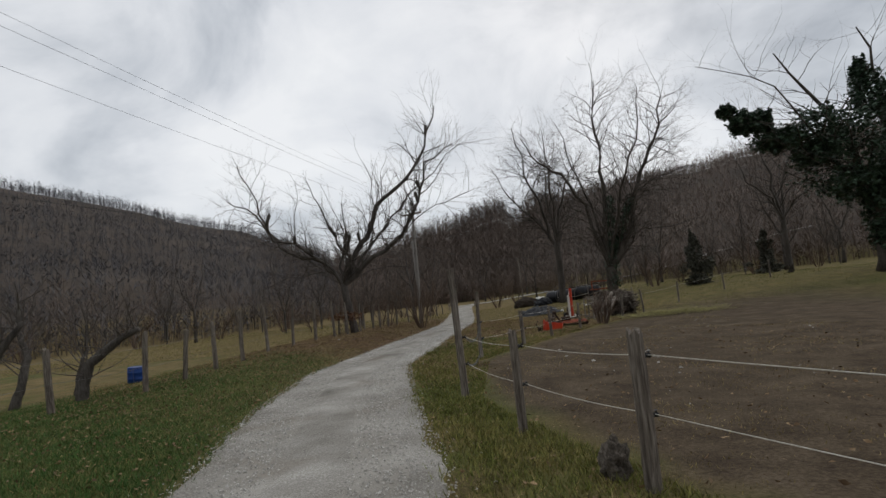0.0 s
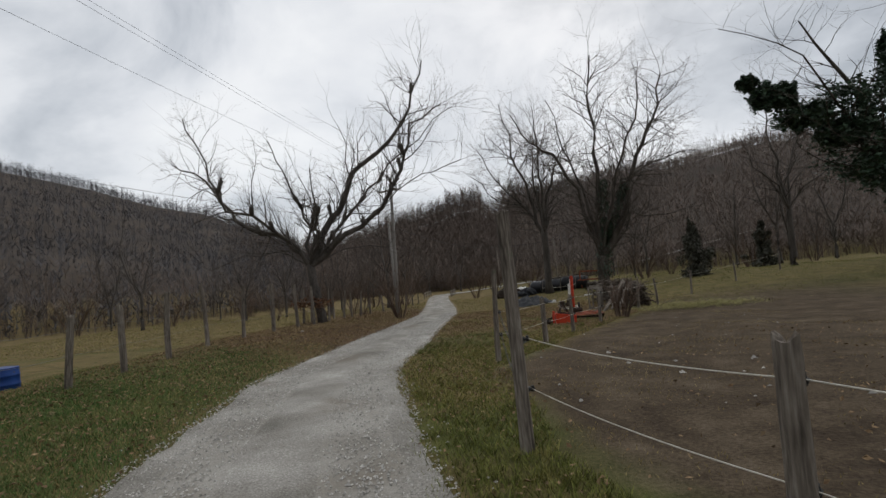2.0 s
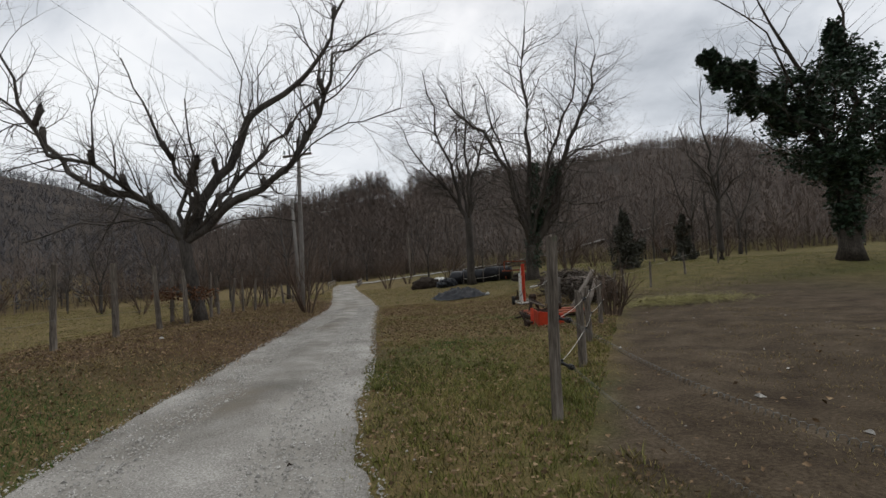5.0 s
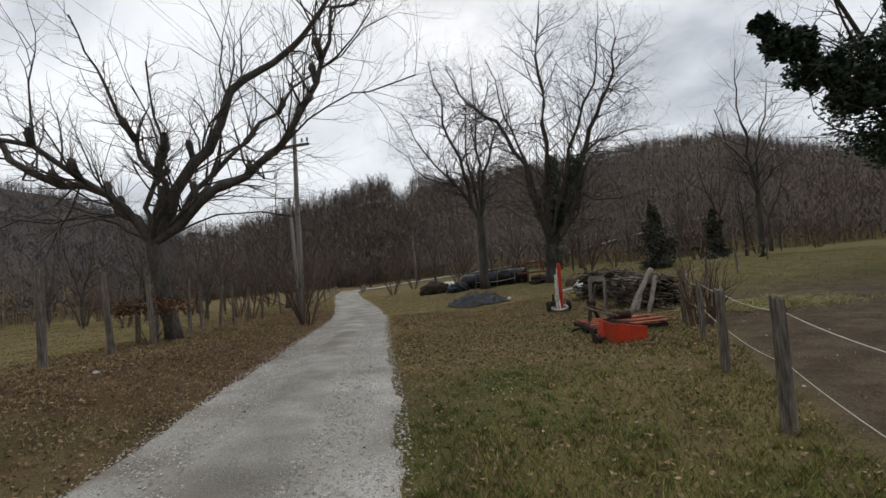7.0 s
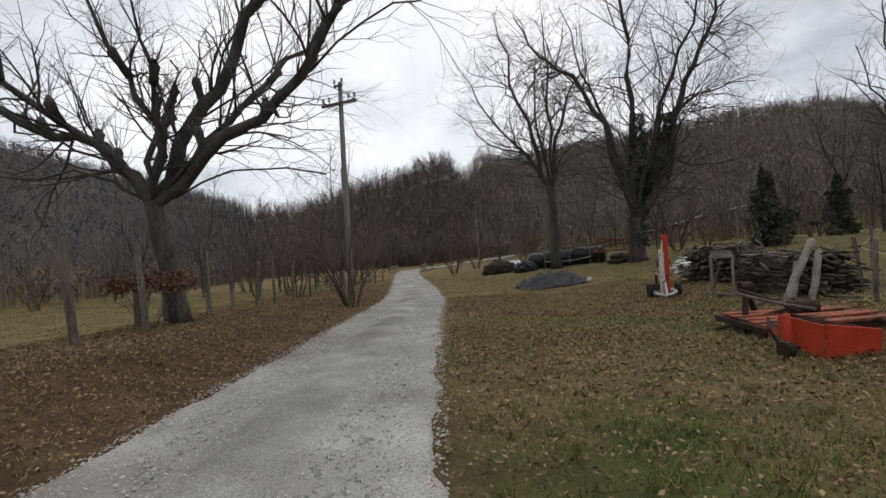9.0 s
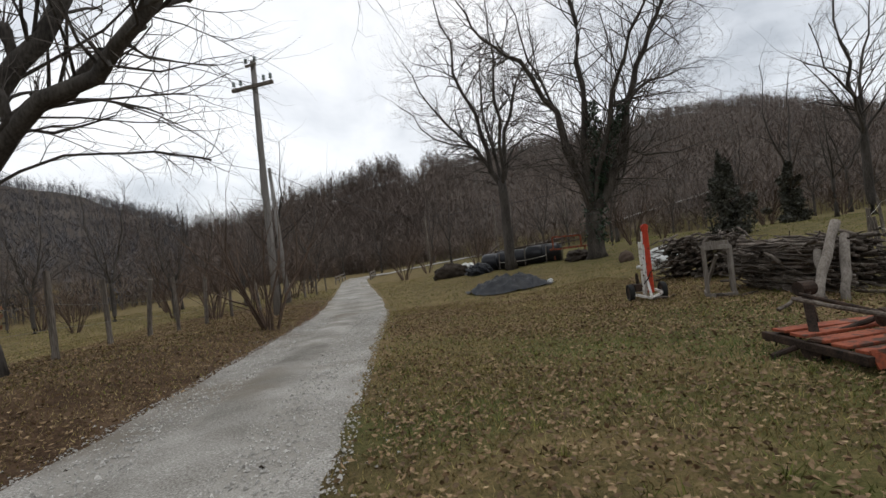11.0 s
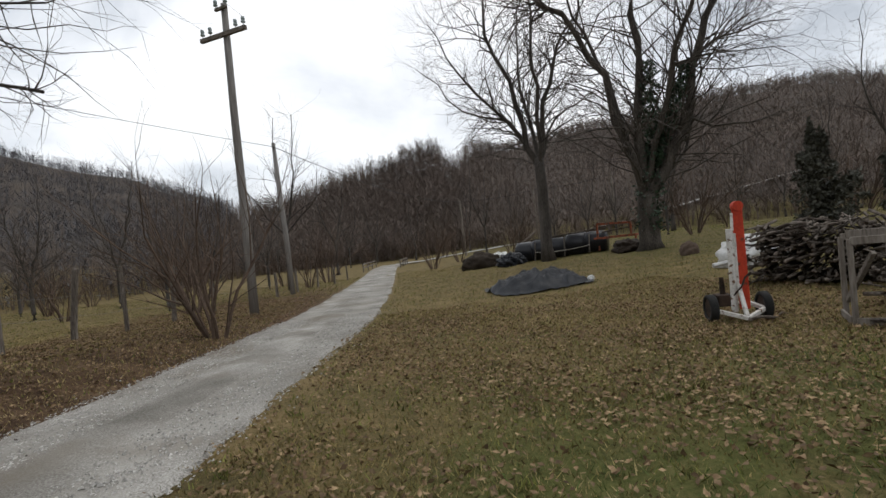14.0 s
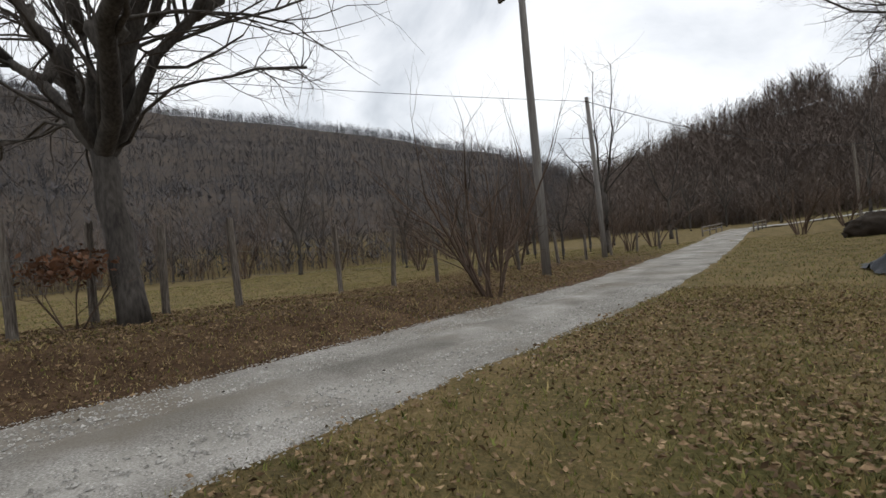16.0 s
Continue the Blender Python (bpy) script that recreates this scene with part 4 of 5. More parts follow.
POLE2 = (-2.85, 45.4)
p2 = empty_thing("telephone_pole", pose(POLE2[0], POLE2[1], ground(*POLE2), 0.3, -1.6, 0), "plain weathered wooden telephone pole", "utility pole")
bm = fresh()
tube(bm, [(0, 0, -0.2), (0.03, 0, 3), (0, 0, 7.5)], [0.13, 0.12, 0.09], 12)
part("pole_shaft", bm, M_POLE, p2, smooth=True)
bm = fresh()
tube(bm, [(0, -0.08, 7.2), (0, -0.2, 7.2), (0, -0.2, 7.3)], 0.015, 6)
part("hook", bm, M_IRON, p2)
for i, (ox, oz) in enumerate(((-0.76, 8.52), (0.76, 8.6), (-0.17, 9.25))):
    cord("power_line", pole.matrix_world @ Vector((ox, -0.12, oz)), (-19.5 + ox * 1.3, -24, 9.9 + (0.6 if i == 2 else 0) + oz - 9), 0.5, 0.005, M_CABLE, "thin dark power line crossing the sky", "power line", 4, 30)
PT2 = p2.matrix_world @ Vector((0, -0.2, 7.28))
cord("telephone_line", PT2, (-30, 21, 10.2), 0.4, 0.012, M_CABLE, "dark telephone line sagging across the valley", "telephone line", 4, 30)


def far_pole(x, y, h, r):
    t = empty_thing("roadside_pole", pose(x, y, ground(x, y), 0, -1.5, 0), "pale slim roadside pole across the stream", "utility pole", "pale roadside poles")
    bm = fresh()
    tube(bm, [(0, 0, -0.2), (0, 0, h)], [r, r * 0.7], 8)
    part("pole_shaft", bm, M_GREYWOOD, t)
    return (x, y, ground(x, y) + h - 0.1)


F1 = far_pole(11.8, 78.2, 6.6, 0.13)
F2 = far_pole(19.6, 74.0, 6.3, 0.11)
F3 = far_pole(27.0, 70.0, 6.6, 0.11)
cord("telephone_line", PT2, F1, 0.8, 0.018, M_CABLE, "dark telephone line sagging across the valley", "telephone line", 4, 24)
cord("telephone_line", F1, F2, 0.25, 0.022, M_CABLE, "dark telephone line sagging across the valley", "telephone line", 4, 12)
cord("telephone_line", F2, F3, 0.25, 0.022, M_CABLE, "dark telephone line sagging across the valley", "telephone line", 4, 12)

# ---- lane beyond the bridge, bridge rails ----
M_LANE = material("pale_lane_gravel", [(0.26, 0.25, 0.23), (0.38, 0.37, 0.35), (0.47, 0.46, 0.44)], 0.7, 12, 0.95, 0.3)
lane = [(3.4, 80.0), (6.5, 83.0), (12, 84.5), (20, 83.5), (30, 80.0), (42, 76.0), (56, 70.0)]
lv, lf = [], []
ls = []
for (x0, y0), (x1, y1) in zip(lane, lane[1:]):
    ls += [(x0 + (x1 - x0) * k / 8, y0 + (y1 - y0) * k / 8) for k in range(8)]
for i, (x, y) in enumerate(ls):
    for o in (-1.5, 0, 1.5):
        lv.append((x, y + o, ground(x, y) + 0.12))
for i in range(len(ls) - 1):
    for k in range(2):
        a = i * 3 + k
        lf.append((a, a + 3, a + 4, a + 1))
tagged(mesh_object("road_lane", lv, lf, M_LANE), "pale gravel lane beyond the stream", "road", kind="structure")


def rail(x0, y0, x1, y1):
    t = empty_thing("bridge_rail", Matrix.Identity(4), "low grey wooden rail at the little bridge", "railing", "bridge rails")
    n = 4
    for i in range(n):
        x, y = x0 + (x1 - x0) * i / (n - 1), y0 + (y1 - y0) * i / (n - 1)
        bm = fresh()
        beam(bm, (x, y, ground(x, y) - 0.1), (x, y, ground(x, y) + 0.85), 0.12, 0.12)
        part("rail_post", bm, M_GREYWOOD, t)
    for h in (0.45, 0.8):
        bm = fresh()
        beam(bm, (x0, y0, ground(x0, y0) + h), (x1, y1, ground(x1, y1) + h), 0.06, 0.12)
        part("rail_bar", bm, M_GREYWOOD, t)


rail(3.6, 72, 4.8, 80)
rail(-0.2, 70, 1.0, 80)

# ---- blue barrels, stump ----


def barrel(x, y, seed, tilt):
    t = empty_thing("barrel", pose(x, y, ground(x, y), tilt, 0, seed * 70), "blue plastic barrel standing in the grass", "barrel", "blue barrels")
    t.scale = (0.8, 0.8, 0.8)
    bm = fresh()
    prof = [(0.0, 0.20), (0.03, 0.215), (0.14, 0.22), (0.15, 0.228), (0.17, 0.228), (0.18, 0.22), (0.36, 0.22), (0.37, 0.228), (0.39, 0.228), (0.40, 0.22), (0.52, 0.21), (0.55, 0.205)]
    tube(bm, [(0, 0, z) for z, _ in prof], [r for _, r in prof], 20)
    part("barrel_body", bm, M_BLUE, t, smooth=True)
    bm = fresh()
    tube(bm, [(0, 0, 0.54), (0, 0, 0.565)], [0.22, 0.215], 20)
    part("rim", bm, M_BLUE, t)


barrel(-9.4, 13.55, 1, 1)
barrel(-9.02, 13.25, 2, -2)


def lump(name, x, y, rx, ry, rz, seed, mat, label, category, rough=0.25, sub=4, z=None, sink=0.15, freq=2.2):
    bm = fresh()
    bmesh.ops.create_icosphere(bm, subdivisions=sub, radius=1.0)
    for v in bm.verts:
        n = noise.fractal(v.co * freq + Vector((seed, 0, 0)), 0.6, 2.0, 5)
        v.co *= 1 + rough * n
        v.co = Vector((v.co.x * rx, v.co.y * ry, max(v.co.z, -0.5) * rz))
    ob = part(name, bm, mat, None, smooth=True)
    ob.matrix_world = pose(x, y, (ground(x, y) if z is None else z) + rz * (0.5 - sink), 0, 0, seed * 31)
    return tagged(ob, label, category)


lump("tree_stump", 1.02, 3.3, 0.13, 0.11, 0.19, 3, M_STUMP, "low gnarled grey tree stump beside the fence post", "stump", 0.45, 4)

# ---- wrapped bales, tarpaulin, heaps ----


def wrapped_bale(x, y, r, l, turn, seed):
    bm = fresh()
    n, m = 22, 9
    rows = []
    for j in range(m + 1):
        f = j / m
        row = []
        edge = 0.86 if j in (0, m) else (0.97 if j in (1, m - 1) else 1.0)
        for k in range(n):
            a = k * math.tau / n
            rr = r * edge * (1 + 0.03 * noise.noise((math.cos(a) * 3, math.sin(a) * 3, f * 5 + seed)))
            row.append(bm.verts.new((l * (f - 0.5), rr * math.cos(a), max(rr * math.sin(a), -r * 0.86))))
        rows.append(row)
    for r0, r1 in zip(rows, rows[1:]):
        for k in range(n):
            bm.faces.new((r0[k], r1[k], r1[(k + 1) % n], r0[(k + 1) % n]))
    bm.faces.new(rows[0])
    bm.faces.new(rows[-1][::-1])
    ob = part("wrapped_bale", bm, M_BLACKWRAP, None, smooth=True)
    ob.matrix_world = pose(x, y, ground(x, y) + r * 0.85, 0, 0, turn)
    return tagged(ob, "round bale wrapped in shiny black plastic", "bale", "black wrapped bales")


for i in range(5):
    x, y = 10.75 + i * 0.83, 50.3 - i * 0.72
    wrapped_bale(x, y, 0.64 + 0.05 * (i % 2), 1.22, -41 + 5 * math.sin(i * 2.1), i)
lump("sheeted_mound", 9.35, 49.1, 1.0, 0.75, 0.55, 9, M_TARP, "low heap under a dark creased sheet", "heap", 0.3, 5, freq=2.8)
lump("dung_mound", 8.2, 52.2, 1.35, 1.0, 0.75, 12, M_SOIL, "low dark mound of dung", "mound", 0.2)
lump("dung_mound", 14.1, 43.9, 1.2, 0.7, 0.45, 14, M_SOIL, "low dark mound of dung", "mound", 0.3)
lump("plastic_sheet", 10.3, 55.6, 1.0, 0.5, 0.55, 15, M_PLASTICWHITE, "crumpled white plastic sheet beside the heap", "sheet", 0.35)


def tarpaulin(x, y, rx, ry, h, seed):
    """A creased sheet thrown over a low heap."""
    verts, faces = [], []
    n, m = 44, 30
    for j in range(m + 1):
        for i in range(n + 1):
            u, v = i / n * 2 - 1, j / m * 2 - 1
            e = max(abs(u), abs(v))
            px = x + u * rx * (1 + 0.14 * noise.noise((v * 3, seed, 0)) * e)
            py = y + v * ry * (1 + 0.2 * noise.noise((u * 3, seed, 5)) * e)
            dome = max(0.0, 1 - (u * u * 0.9 + v * v)) ** 0.8
            crease = abs(noise.noise((u * 4.2, v * 3.4, seed))) * 0.26 + abs(noise.noise((u * 8, v * 6, seed + 3))) * 0.14
            verts.append((px, py, ground(px, py) + 0.02 + h * dome * (0.85 + 0.3 * noise.noise((u * 2, v * 2, seed))) + crease * (0.35 + dome)))
    for j in range(m):
        for i in range(n):
            a = j * (n + 1) + i
            faces.append((a, a + 1, a + n + 2, a + n + 1))
    return tagged(mesh_object("tarpaulin", verts, faces, M_TARP, smooth=True), "creased dark tarpaulin over a low heap on the grass", "tarpaulin")


tarpaulin(6.35, 35.3, 1.5, 1.15, 0.5, 2)
cord("old_pipe", (5.4, 34.9, ground(5.4, 34.9) + 0.05), (6.9, 34.75, ground(6.9, 34.75) + 0.05), 0.0, 0.05, M_PLASTICWHITE, "short pale plastic pipe lying by the tarpaulin", "pipe", 8, 4)
lump("plastic_scrap", 7.95, 34.9, 0.11, 0.08, 0.13, 22, M_PLASTICWHITE, "crumpled white plastic scrap on the grass", "litter", 0.5, 3)
lump("plastic_scrap", -4.87, 19.84, 0.04, 0.03, 0.03, 24, M_PLASTICWHITE, "crumpled white plastic scrap on the leaves", "litter", 0.5, 3)
lump("plastic_scrap", 6.9, 34.9, 0.14, 0.08, 0.1, 23, M_PLASTICWHITE, "crumpled white plastic scrap on the grass", "litter", 0.5, 3)

trl = empty_thing("farm_trailer", pose(14.7, 46.2, ground(14.7, 46.2), 0, 0, -41), "rusty red trailer frame parked by the bales", "trailer")
for a, b in (((-1.1, -0.5, 0.7), (1.1, -0.5, 0.75)), ((-1.1, 0.5, 0.7), (1.1, 0.5, 0.75)), ((-1.1, -0.5, 0.7), (-1.1, 0.5, 0.7)), ((1.1, -0.5, 0.75), (1.1, 0.5, 0.75)), ((-0.9, -0.5, 0.7), (-0.9, -0.5, 1.5)), ((0.9, -0.5, 0.7), (0.9, -0.5, 1.45)), ((-0.9, -0.5, 1.5), (0.9, -0.5, 1.45)), ((-1.0, 0, 0), (-1.0, 0, 0.7)), ((1.0, 0, 0), (1.0, 0, 0.75))):
    bm = fresh()
    beam(bm, a, b, 0.09, 0.11)
    part("frame_bar", bm, M_FADED, trl)
for x, y, z, a, dx, l, up in ((10.0, 50.3, 0.95, 40, 0, 2.6, 0.95), (10.9, 49.9, 1.25, -38, 0, 2.2, 0.1), (11.8, 49.2, 1.28, -50, 0, 1.9, 0.14), (12.9, 48.2, 1.3, -35, 0, 2.0, 0.08), (13.5, 47.6, 1.3, -20, 0, 1.6, 0.25), (14.2, 46.9, 1.1, -48, 0, 1.8, 0.2)):
    c, d = math.cos(radians(a)), math.sin(radians(a))
    tagged(cord("loose_pole", (x, y, ground(x, y) + z), (x + l * c, y + l * d, ground(x, y) + z + up), 0.0, 0.05, M_STICK, "dark stripped pole thrown on top of the bales", "pole", 6, 3), group="poles on the bales")
for x, y, h in ((10.9, 49.2, 1.15), (12.3, 48.0, 1.2), (13.4, 47.0, 1.1)):
    tagged(cord("short_stake", (x, y, ground(x, y) - 0.05), (x + 0.05, y, ground(x, y) + h), 0.0, 0.035, M_GREYWOOD, "pale wooden stake holding the black wrap", "stake", 6, 2), group="stakes along the bales")
cord("tie_rope", (10.9, 49.15, ground(10.9, 49.15) + 0.55), (13.4, 46.95, ground(13.4, 46.95) + 0.5), 0.12, 0.018, M_WIRE, "pale rope tied along the wrapped bales", "rope", 5, 12)

# ---- conveyor on wheels ----


def wheel(parent, x, y, z, r, w):
    tyre = fresh()
    prof = [(-w / 2, r * 0.72), (-w / 2, r * 0.92), (-w * 0.36, r), (w * 0.36, r), (w / 2, r * 0.92), (w / 2, r * 0.72)]
    n = 24
    rows = [[tyre.verts.new((x + px, y + pr * math.cos(k * math.tau / n), z + pr * math.sin(k * math.tau / n))) for k in range(n)] for px, pr in prof]
    rows.append(rows[0])
    for r0, r1 in zip(rows, rows[1:]):
        for k in range(n):
            tyre.faces.new((r0[k], r0[(k + 1) % n], r1[(k + 1) % n], r1[k]))
    wh = part("wheel", tyre, M_RUBBER, parent, "worn black rubber tyre", smooth=True)
    rim = fresh()
    tube(rim, [(x - w * 0.3, y, z), (x - w * 0.1, y, z), (x + w * 0.1, y, z), (x + w * 0.3, y, z)], [r * 0.72, r * 0.5, r * 0.5, r * 0.72], 18)
    part("rim", rim, M_IRON, wh)


MX, MY = 6.6, 26.95
conv = empty_thing("wheeled_conveyor", pose(MX, MY, ground(MX, MY), 0, 0, -18), "small red and white farm conveyor standing upright on two wheels", "farm machine")
bm = fresh()
beam(bm, (0.1, 0, 0.2), (0.12, 0.06, 1.98), 0.16, 0.11, 0.012)
tube(bm, [(0.12, -0.01, 1.96), (0.12, 0.12, 1.96)], 0.085, 18)
part("red_boom", bm, M_RED, conv, "orange-red painted boom")
bm = fresh()
beam(bm, (-0.08, -0.05, 0.16), (-0.06, -0.03, 1.58), 0.075, 0.1, 0.008)
beam(bm, (-0.01, -0.06, 0.5), (0.01, -0.03, 1.5), 0.05, 0.03, 0.004)
beam(bm, (0.0, 0.0, 1.55), (0.02, 0.03, 1.85), 0.04, 0.03, 0.004)
part("white_rail", bm, M_WHITE, conv, "chipped white painted rail")
for a, b in (((-0.36, -0.1, 0.2), (0.0, -0.36, 0.1)), ((0.36, -0.1, 0.2), (0.0, -0.36, 0.1)), ((-0.36, -0.1, 0.2), (-0.3, 0.35, 0.24)), ((0.36, -0.1, 0.2), (0.3, 0.35, 0.24)), ((-0.3, 0.35, 0.24), (0.3, 0.35, 0.24)), ((0, -0.34, 0.08), (0.0, -0.06, 0.62))):
    bm = fresh()
    beam(bm, a, b, 0.06, 0.065, 0.006)
    part("chassis_bar", bm, M_WHITE, conv, "chipped white steel chassis bar")
bm = fresh()
box(bm, -0.2, 0.1, 0.36, 0.26, 0.3, 0.2, None, 0.02)
tube(bm, [(-0.2, 0.1, 0.44), (-0.2, 0.12, 0.75)], [0.05, 0.035], 10)
part("motor", bm, M_IRON, conv, "rusty dark motor block")
bm = fresh()
tube(bm, [(-0.1, -0.1, 0.45), (0.02, -0.14, 0.6), (0.1, -0.1, 0.75), (0.2, -0.08, 0.82)], 0.016, 6)
part("chain", bm, M_IRON, conv)
for sx in (-0.42, 0.42):
    wheel(conv, sx, 0.06, 0.235, 0.235, 0.13)
conv.matrix_world = conv.matrix_world @ Matrix.Scale(0.84, 4)

# ---- red scraper box and harrow frame ----


def plate(bm, pts, t):
    """A thick sheet from four corners."""
    a, b, c, d = (Vector(p) for p in pts)
    n = (b - a).cross(d - a).normalized() * t
    v = [bm.verts.new(p) for p in (a, b, c, d, a + n, b + n, c + n, d + n)]
    for f in ((3, 2, 1, 0), (4, 5, 6, 7), (0, 1, 5, 4), (1, 2, 6, 5), (2, 3, 7, 6), (3, 0, 4, 7)):
        bm.faces.new([v[i] for i in f])


BX, BY = 3.6, 19.14
scr = empty_thing("scraper_box", pose(BX, BY, ground(BX, BY) - 0.01, 0, 0, 3), "open red sheet-metal scraper box lying in the grass", "farm implement")
W, D = 0.68, 0.9
bm = fresh()
plate(bm, [(0, 0, 0.0), (W, 0, 0.02), (W + 0.01, -0.03, 0.27), (-0.02, -0.05, 0.385)], 0.012)
part("front_panel", bm, M_RED, scr)
bm = fresh()
plate(bm, [(W, 0.016, 0.02), (W + 0.3, D, 0.03), (W + 0.3, D, 0.22), (W + 0.01, -0.012, 0.27)], 0.012)
part("side_panel", bm, M_RED, scr)
bm = fresh()
plate(bm, [(0.36, D, 0.06), (0.0, 0.016, 0.0), (-0.02, -0.034, 0.385), (0.34, D, 0.36)], 0.012)
part("side_panel", bm, M_RED, scr)
bm = fresh()
plate(bm, [(0.37, D, 0.06), (W + 0.28, D, 0.04), (W, 0.03, 0.03), (0.02, 0.03, 0.02)], 0.012)
part("floor_panel", bm, M_IRON, scr, "rust-dark floor sheet")
bm = fresh()
beam(bm, (-0.02, -0.045, 0.39), (W + 0.01, -0.025, 0.275), 0.025, 0.018)
part("front_lip", bm, M_RED, scr)
bm = fresh()
beam(bm, (0.34, D - 0.02, 0.37), (W + 0.3, D - 0.02, 0.23), 0.03, 0.03)
part("rim_bar", bm, M_IRON, scr)
bm = fresh()
beam(bm, (0.22, 0.5, 0.35), (W + 0.1, 0.32, 0.26), 0.035, 0.02)
beam(bm, (0.3, 0.72, 0.35), (W + 0.18, 0.55, 0.25), 0.05, 0.02)
part("cross_bar", bm, M_IRON, scr)
bm = fresh()
beam(bm, (0.08, 0.5, 0.02), (0.12, 0.58, 0.42), 0.08, 0.06, 0.01)
part("red_upright", bm, M_RED, scr)
bm = fresh()
tube(bm, [(-0.22, 0.3, 0.09), (-0.13, 0.3, 0.09), (-0.12, 0.3, 0.09), (-0.02, 0.3, 0.1)], [0.09, 0.09, 0.03, 0.03], 12)
tube(bm, [(-0.2, 0.32, 0.1), (-0.26, 0.42, 0.3), (-0.14, 0.55, 0.4)], [0.022, 0.02, 0.016], 8)
part("axle", bm, M_IRON, scr, "black greasy axle stub")

HX, HY = 4.85, 20.85
har = empty_thing("harrow_frame", pose(HX, HY, ground(HX, HY), 0, 0, -6), "old harrow with orange slats and a black iron drawbar", "farm implement")
for i in range(5):
    bm = fresh()
    beam(bm, (-0.8, -0.5 + i * 0.22, 0.17 + 0.012 * i), (0.85, -0.54 + i * 0.23, 0.2 + 0.03 * (i % 2)), 0.17, 0.03, 0.006)
    part("slat", bm, M_FADED, har, "faded orange-red slat")
bm = fresh()
plate(bm, [(-0.82, -0.62, 0.06), (-0.2, -0.66, 0.06), (-0.2, -0.58, 0.2), (-0.82, -0.56, 0.2)], 0.012)
part("front_plate", bm, M_FADED, har, "faded orange-red front sheet")
for a, b in (((-0.84, -0.6, 0.12), (-0.78, 0.6, 0.14)), ((0.86, -0.4, 0.14), (0.88, 0.6, 0.16)), ((-0.84, -0.52, 0.1), (0.84, -0.5, 0.1)), ((-0.8, 0.55, 0.12), (0.86, 0.58, 0.14))):
    bm = fresh()
    beam(bm, a, b, 0.06, 0.08, 0.008)
    part("frame_bar", bm, M_IRON, har)
bm = fresh()
tube(bm, [(-0.2, -0.12, 0.34), (-0.19, -0.12, 0.34), (0.17, -0.2, 0.34), (0.18, -0.2, 0.34)], [0.03, 0.085, 0.085, 0.03], 14)
part("roller", bm, M_IRON, har, "rusty brown iron roller")
bm = fresh()
beam(bm, (-0.72, 0.02, 0.02), (-0.42, 0.42, 0.6), 0.08, 0.05, 0.008)
beam(bm, (-0.1, 0.66, 0.04), (-0.42, 0.42, 0.6), 0.08, 0.05, 0.008)
tube(bm, [(-0.5, 0.42, 0.6), (-0.34, 0.42, 0.6)], 0.075, 12)
part("drawbar", bm, M_IRON, har, "black iron A-shaped drawbar")
bm = fresh()
tube(bm, [(-0.82, 0.0, 0.09), (-0.68, 0.02, 0.09)], 0.1, 14)
part("hub", bm, M_IRON, har)
bm = fresh()
tube(bm, [(-1.05, 0.2, 0.03), (-0.6, 0.12, 0.16), (0.1, 0.1, 0.3)], 0.028, 8)
part("lever", bm, M_IRON, har)
bm = fresh()
tube(bm, [(-0.55, 0.35, 0.56), (-0.45, -0.3, 0.45), (-0.6, -0.9, 0.4)], [0.02, 0.022, 0.018], 8)
part("rod", bm, M_IRON, har)
for i in range(6):
    bm = fresh()
    x = -0.65 + i * 0.28
    tube(bm, [(x, 0.58, 0.14), (x + 0.02, 0.63, 0.0)], [0.018, 0.008], 6)
    part("tine", bm, M_IRON, har)
cord("loose_pole", (4.3, 21.3, ground(4.3, 21.3) + 0.55), (4.1, 19.75, ground(4.1, 19.75) + 0.42), 0.02, 0.022, M_STICK, "long stripped pole lying across the scraper box", "pole", 8, 6)

# ---- stacks of cut branches ----


def stick_mesh(seed):
    r = random.Random(seed)
    bm = fresh()
    pts = [Vector((r.gauss(0, 0.02), r.gauss(0, 0.02), k / 5 - 0.5)) for k in range(6)]
    pts[2] += Vector((r.gauss(0, 0.02), r.gauss(0, 0.02), 0))
    tube(bm, pts, [0.5 * r.uniform(0.9, 1.15) * 0.05 for _ in range(6)], 6)
    if r.random() < 0.6:
        tube(bm, [pts[3], pts[3] + Vector((0.05, 0.03, 0.1))], [0.012, 0.006], 4)
    me = bpy.data.meshes.new("stick")
    for f in bm.faces:
        f.smooth = True
    bm.to_mesh(me)
    bm.free()
    me.materials.append(M_STICK)
    return me


STICKS = [stick_mesh(i) for i in range(10)]


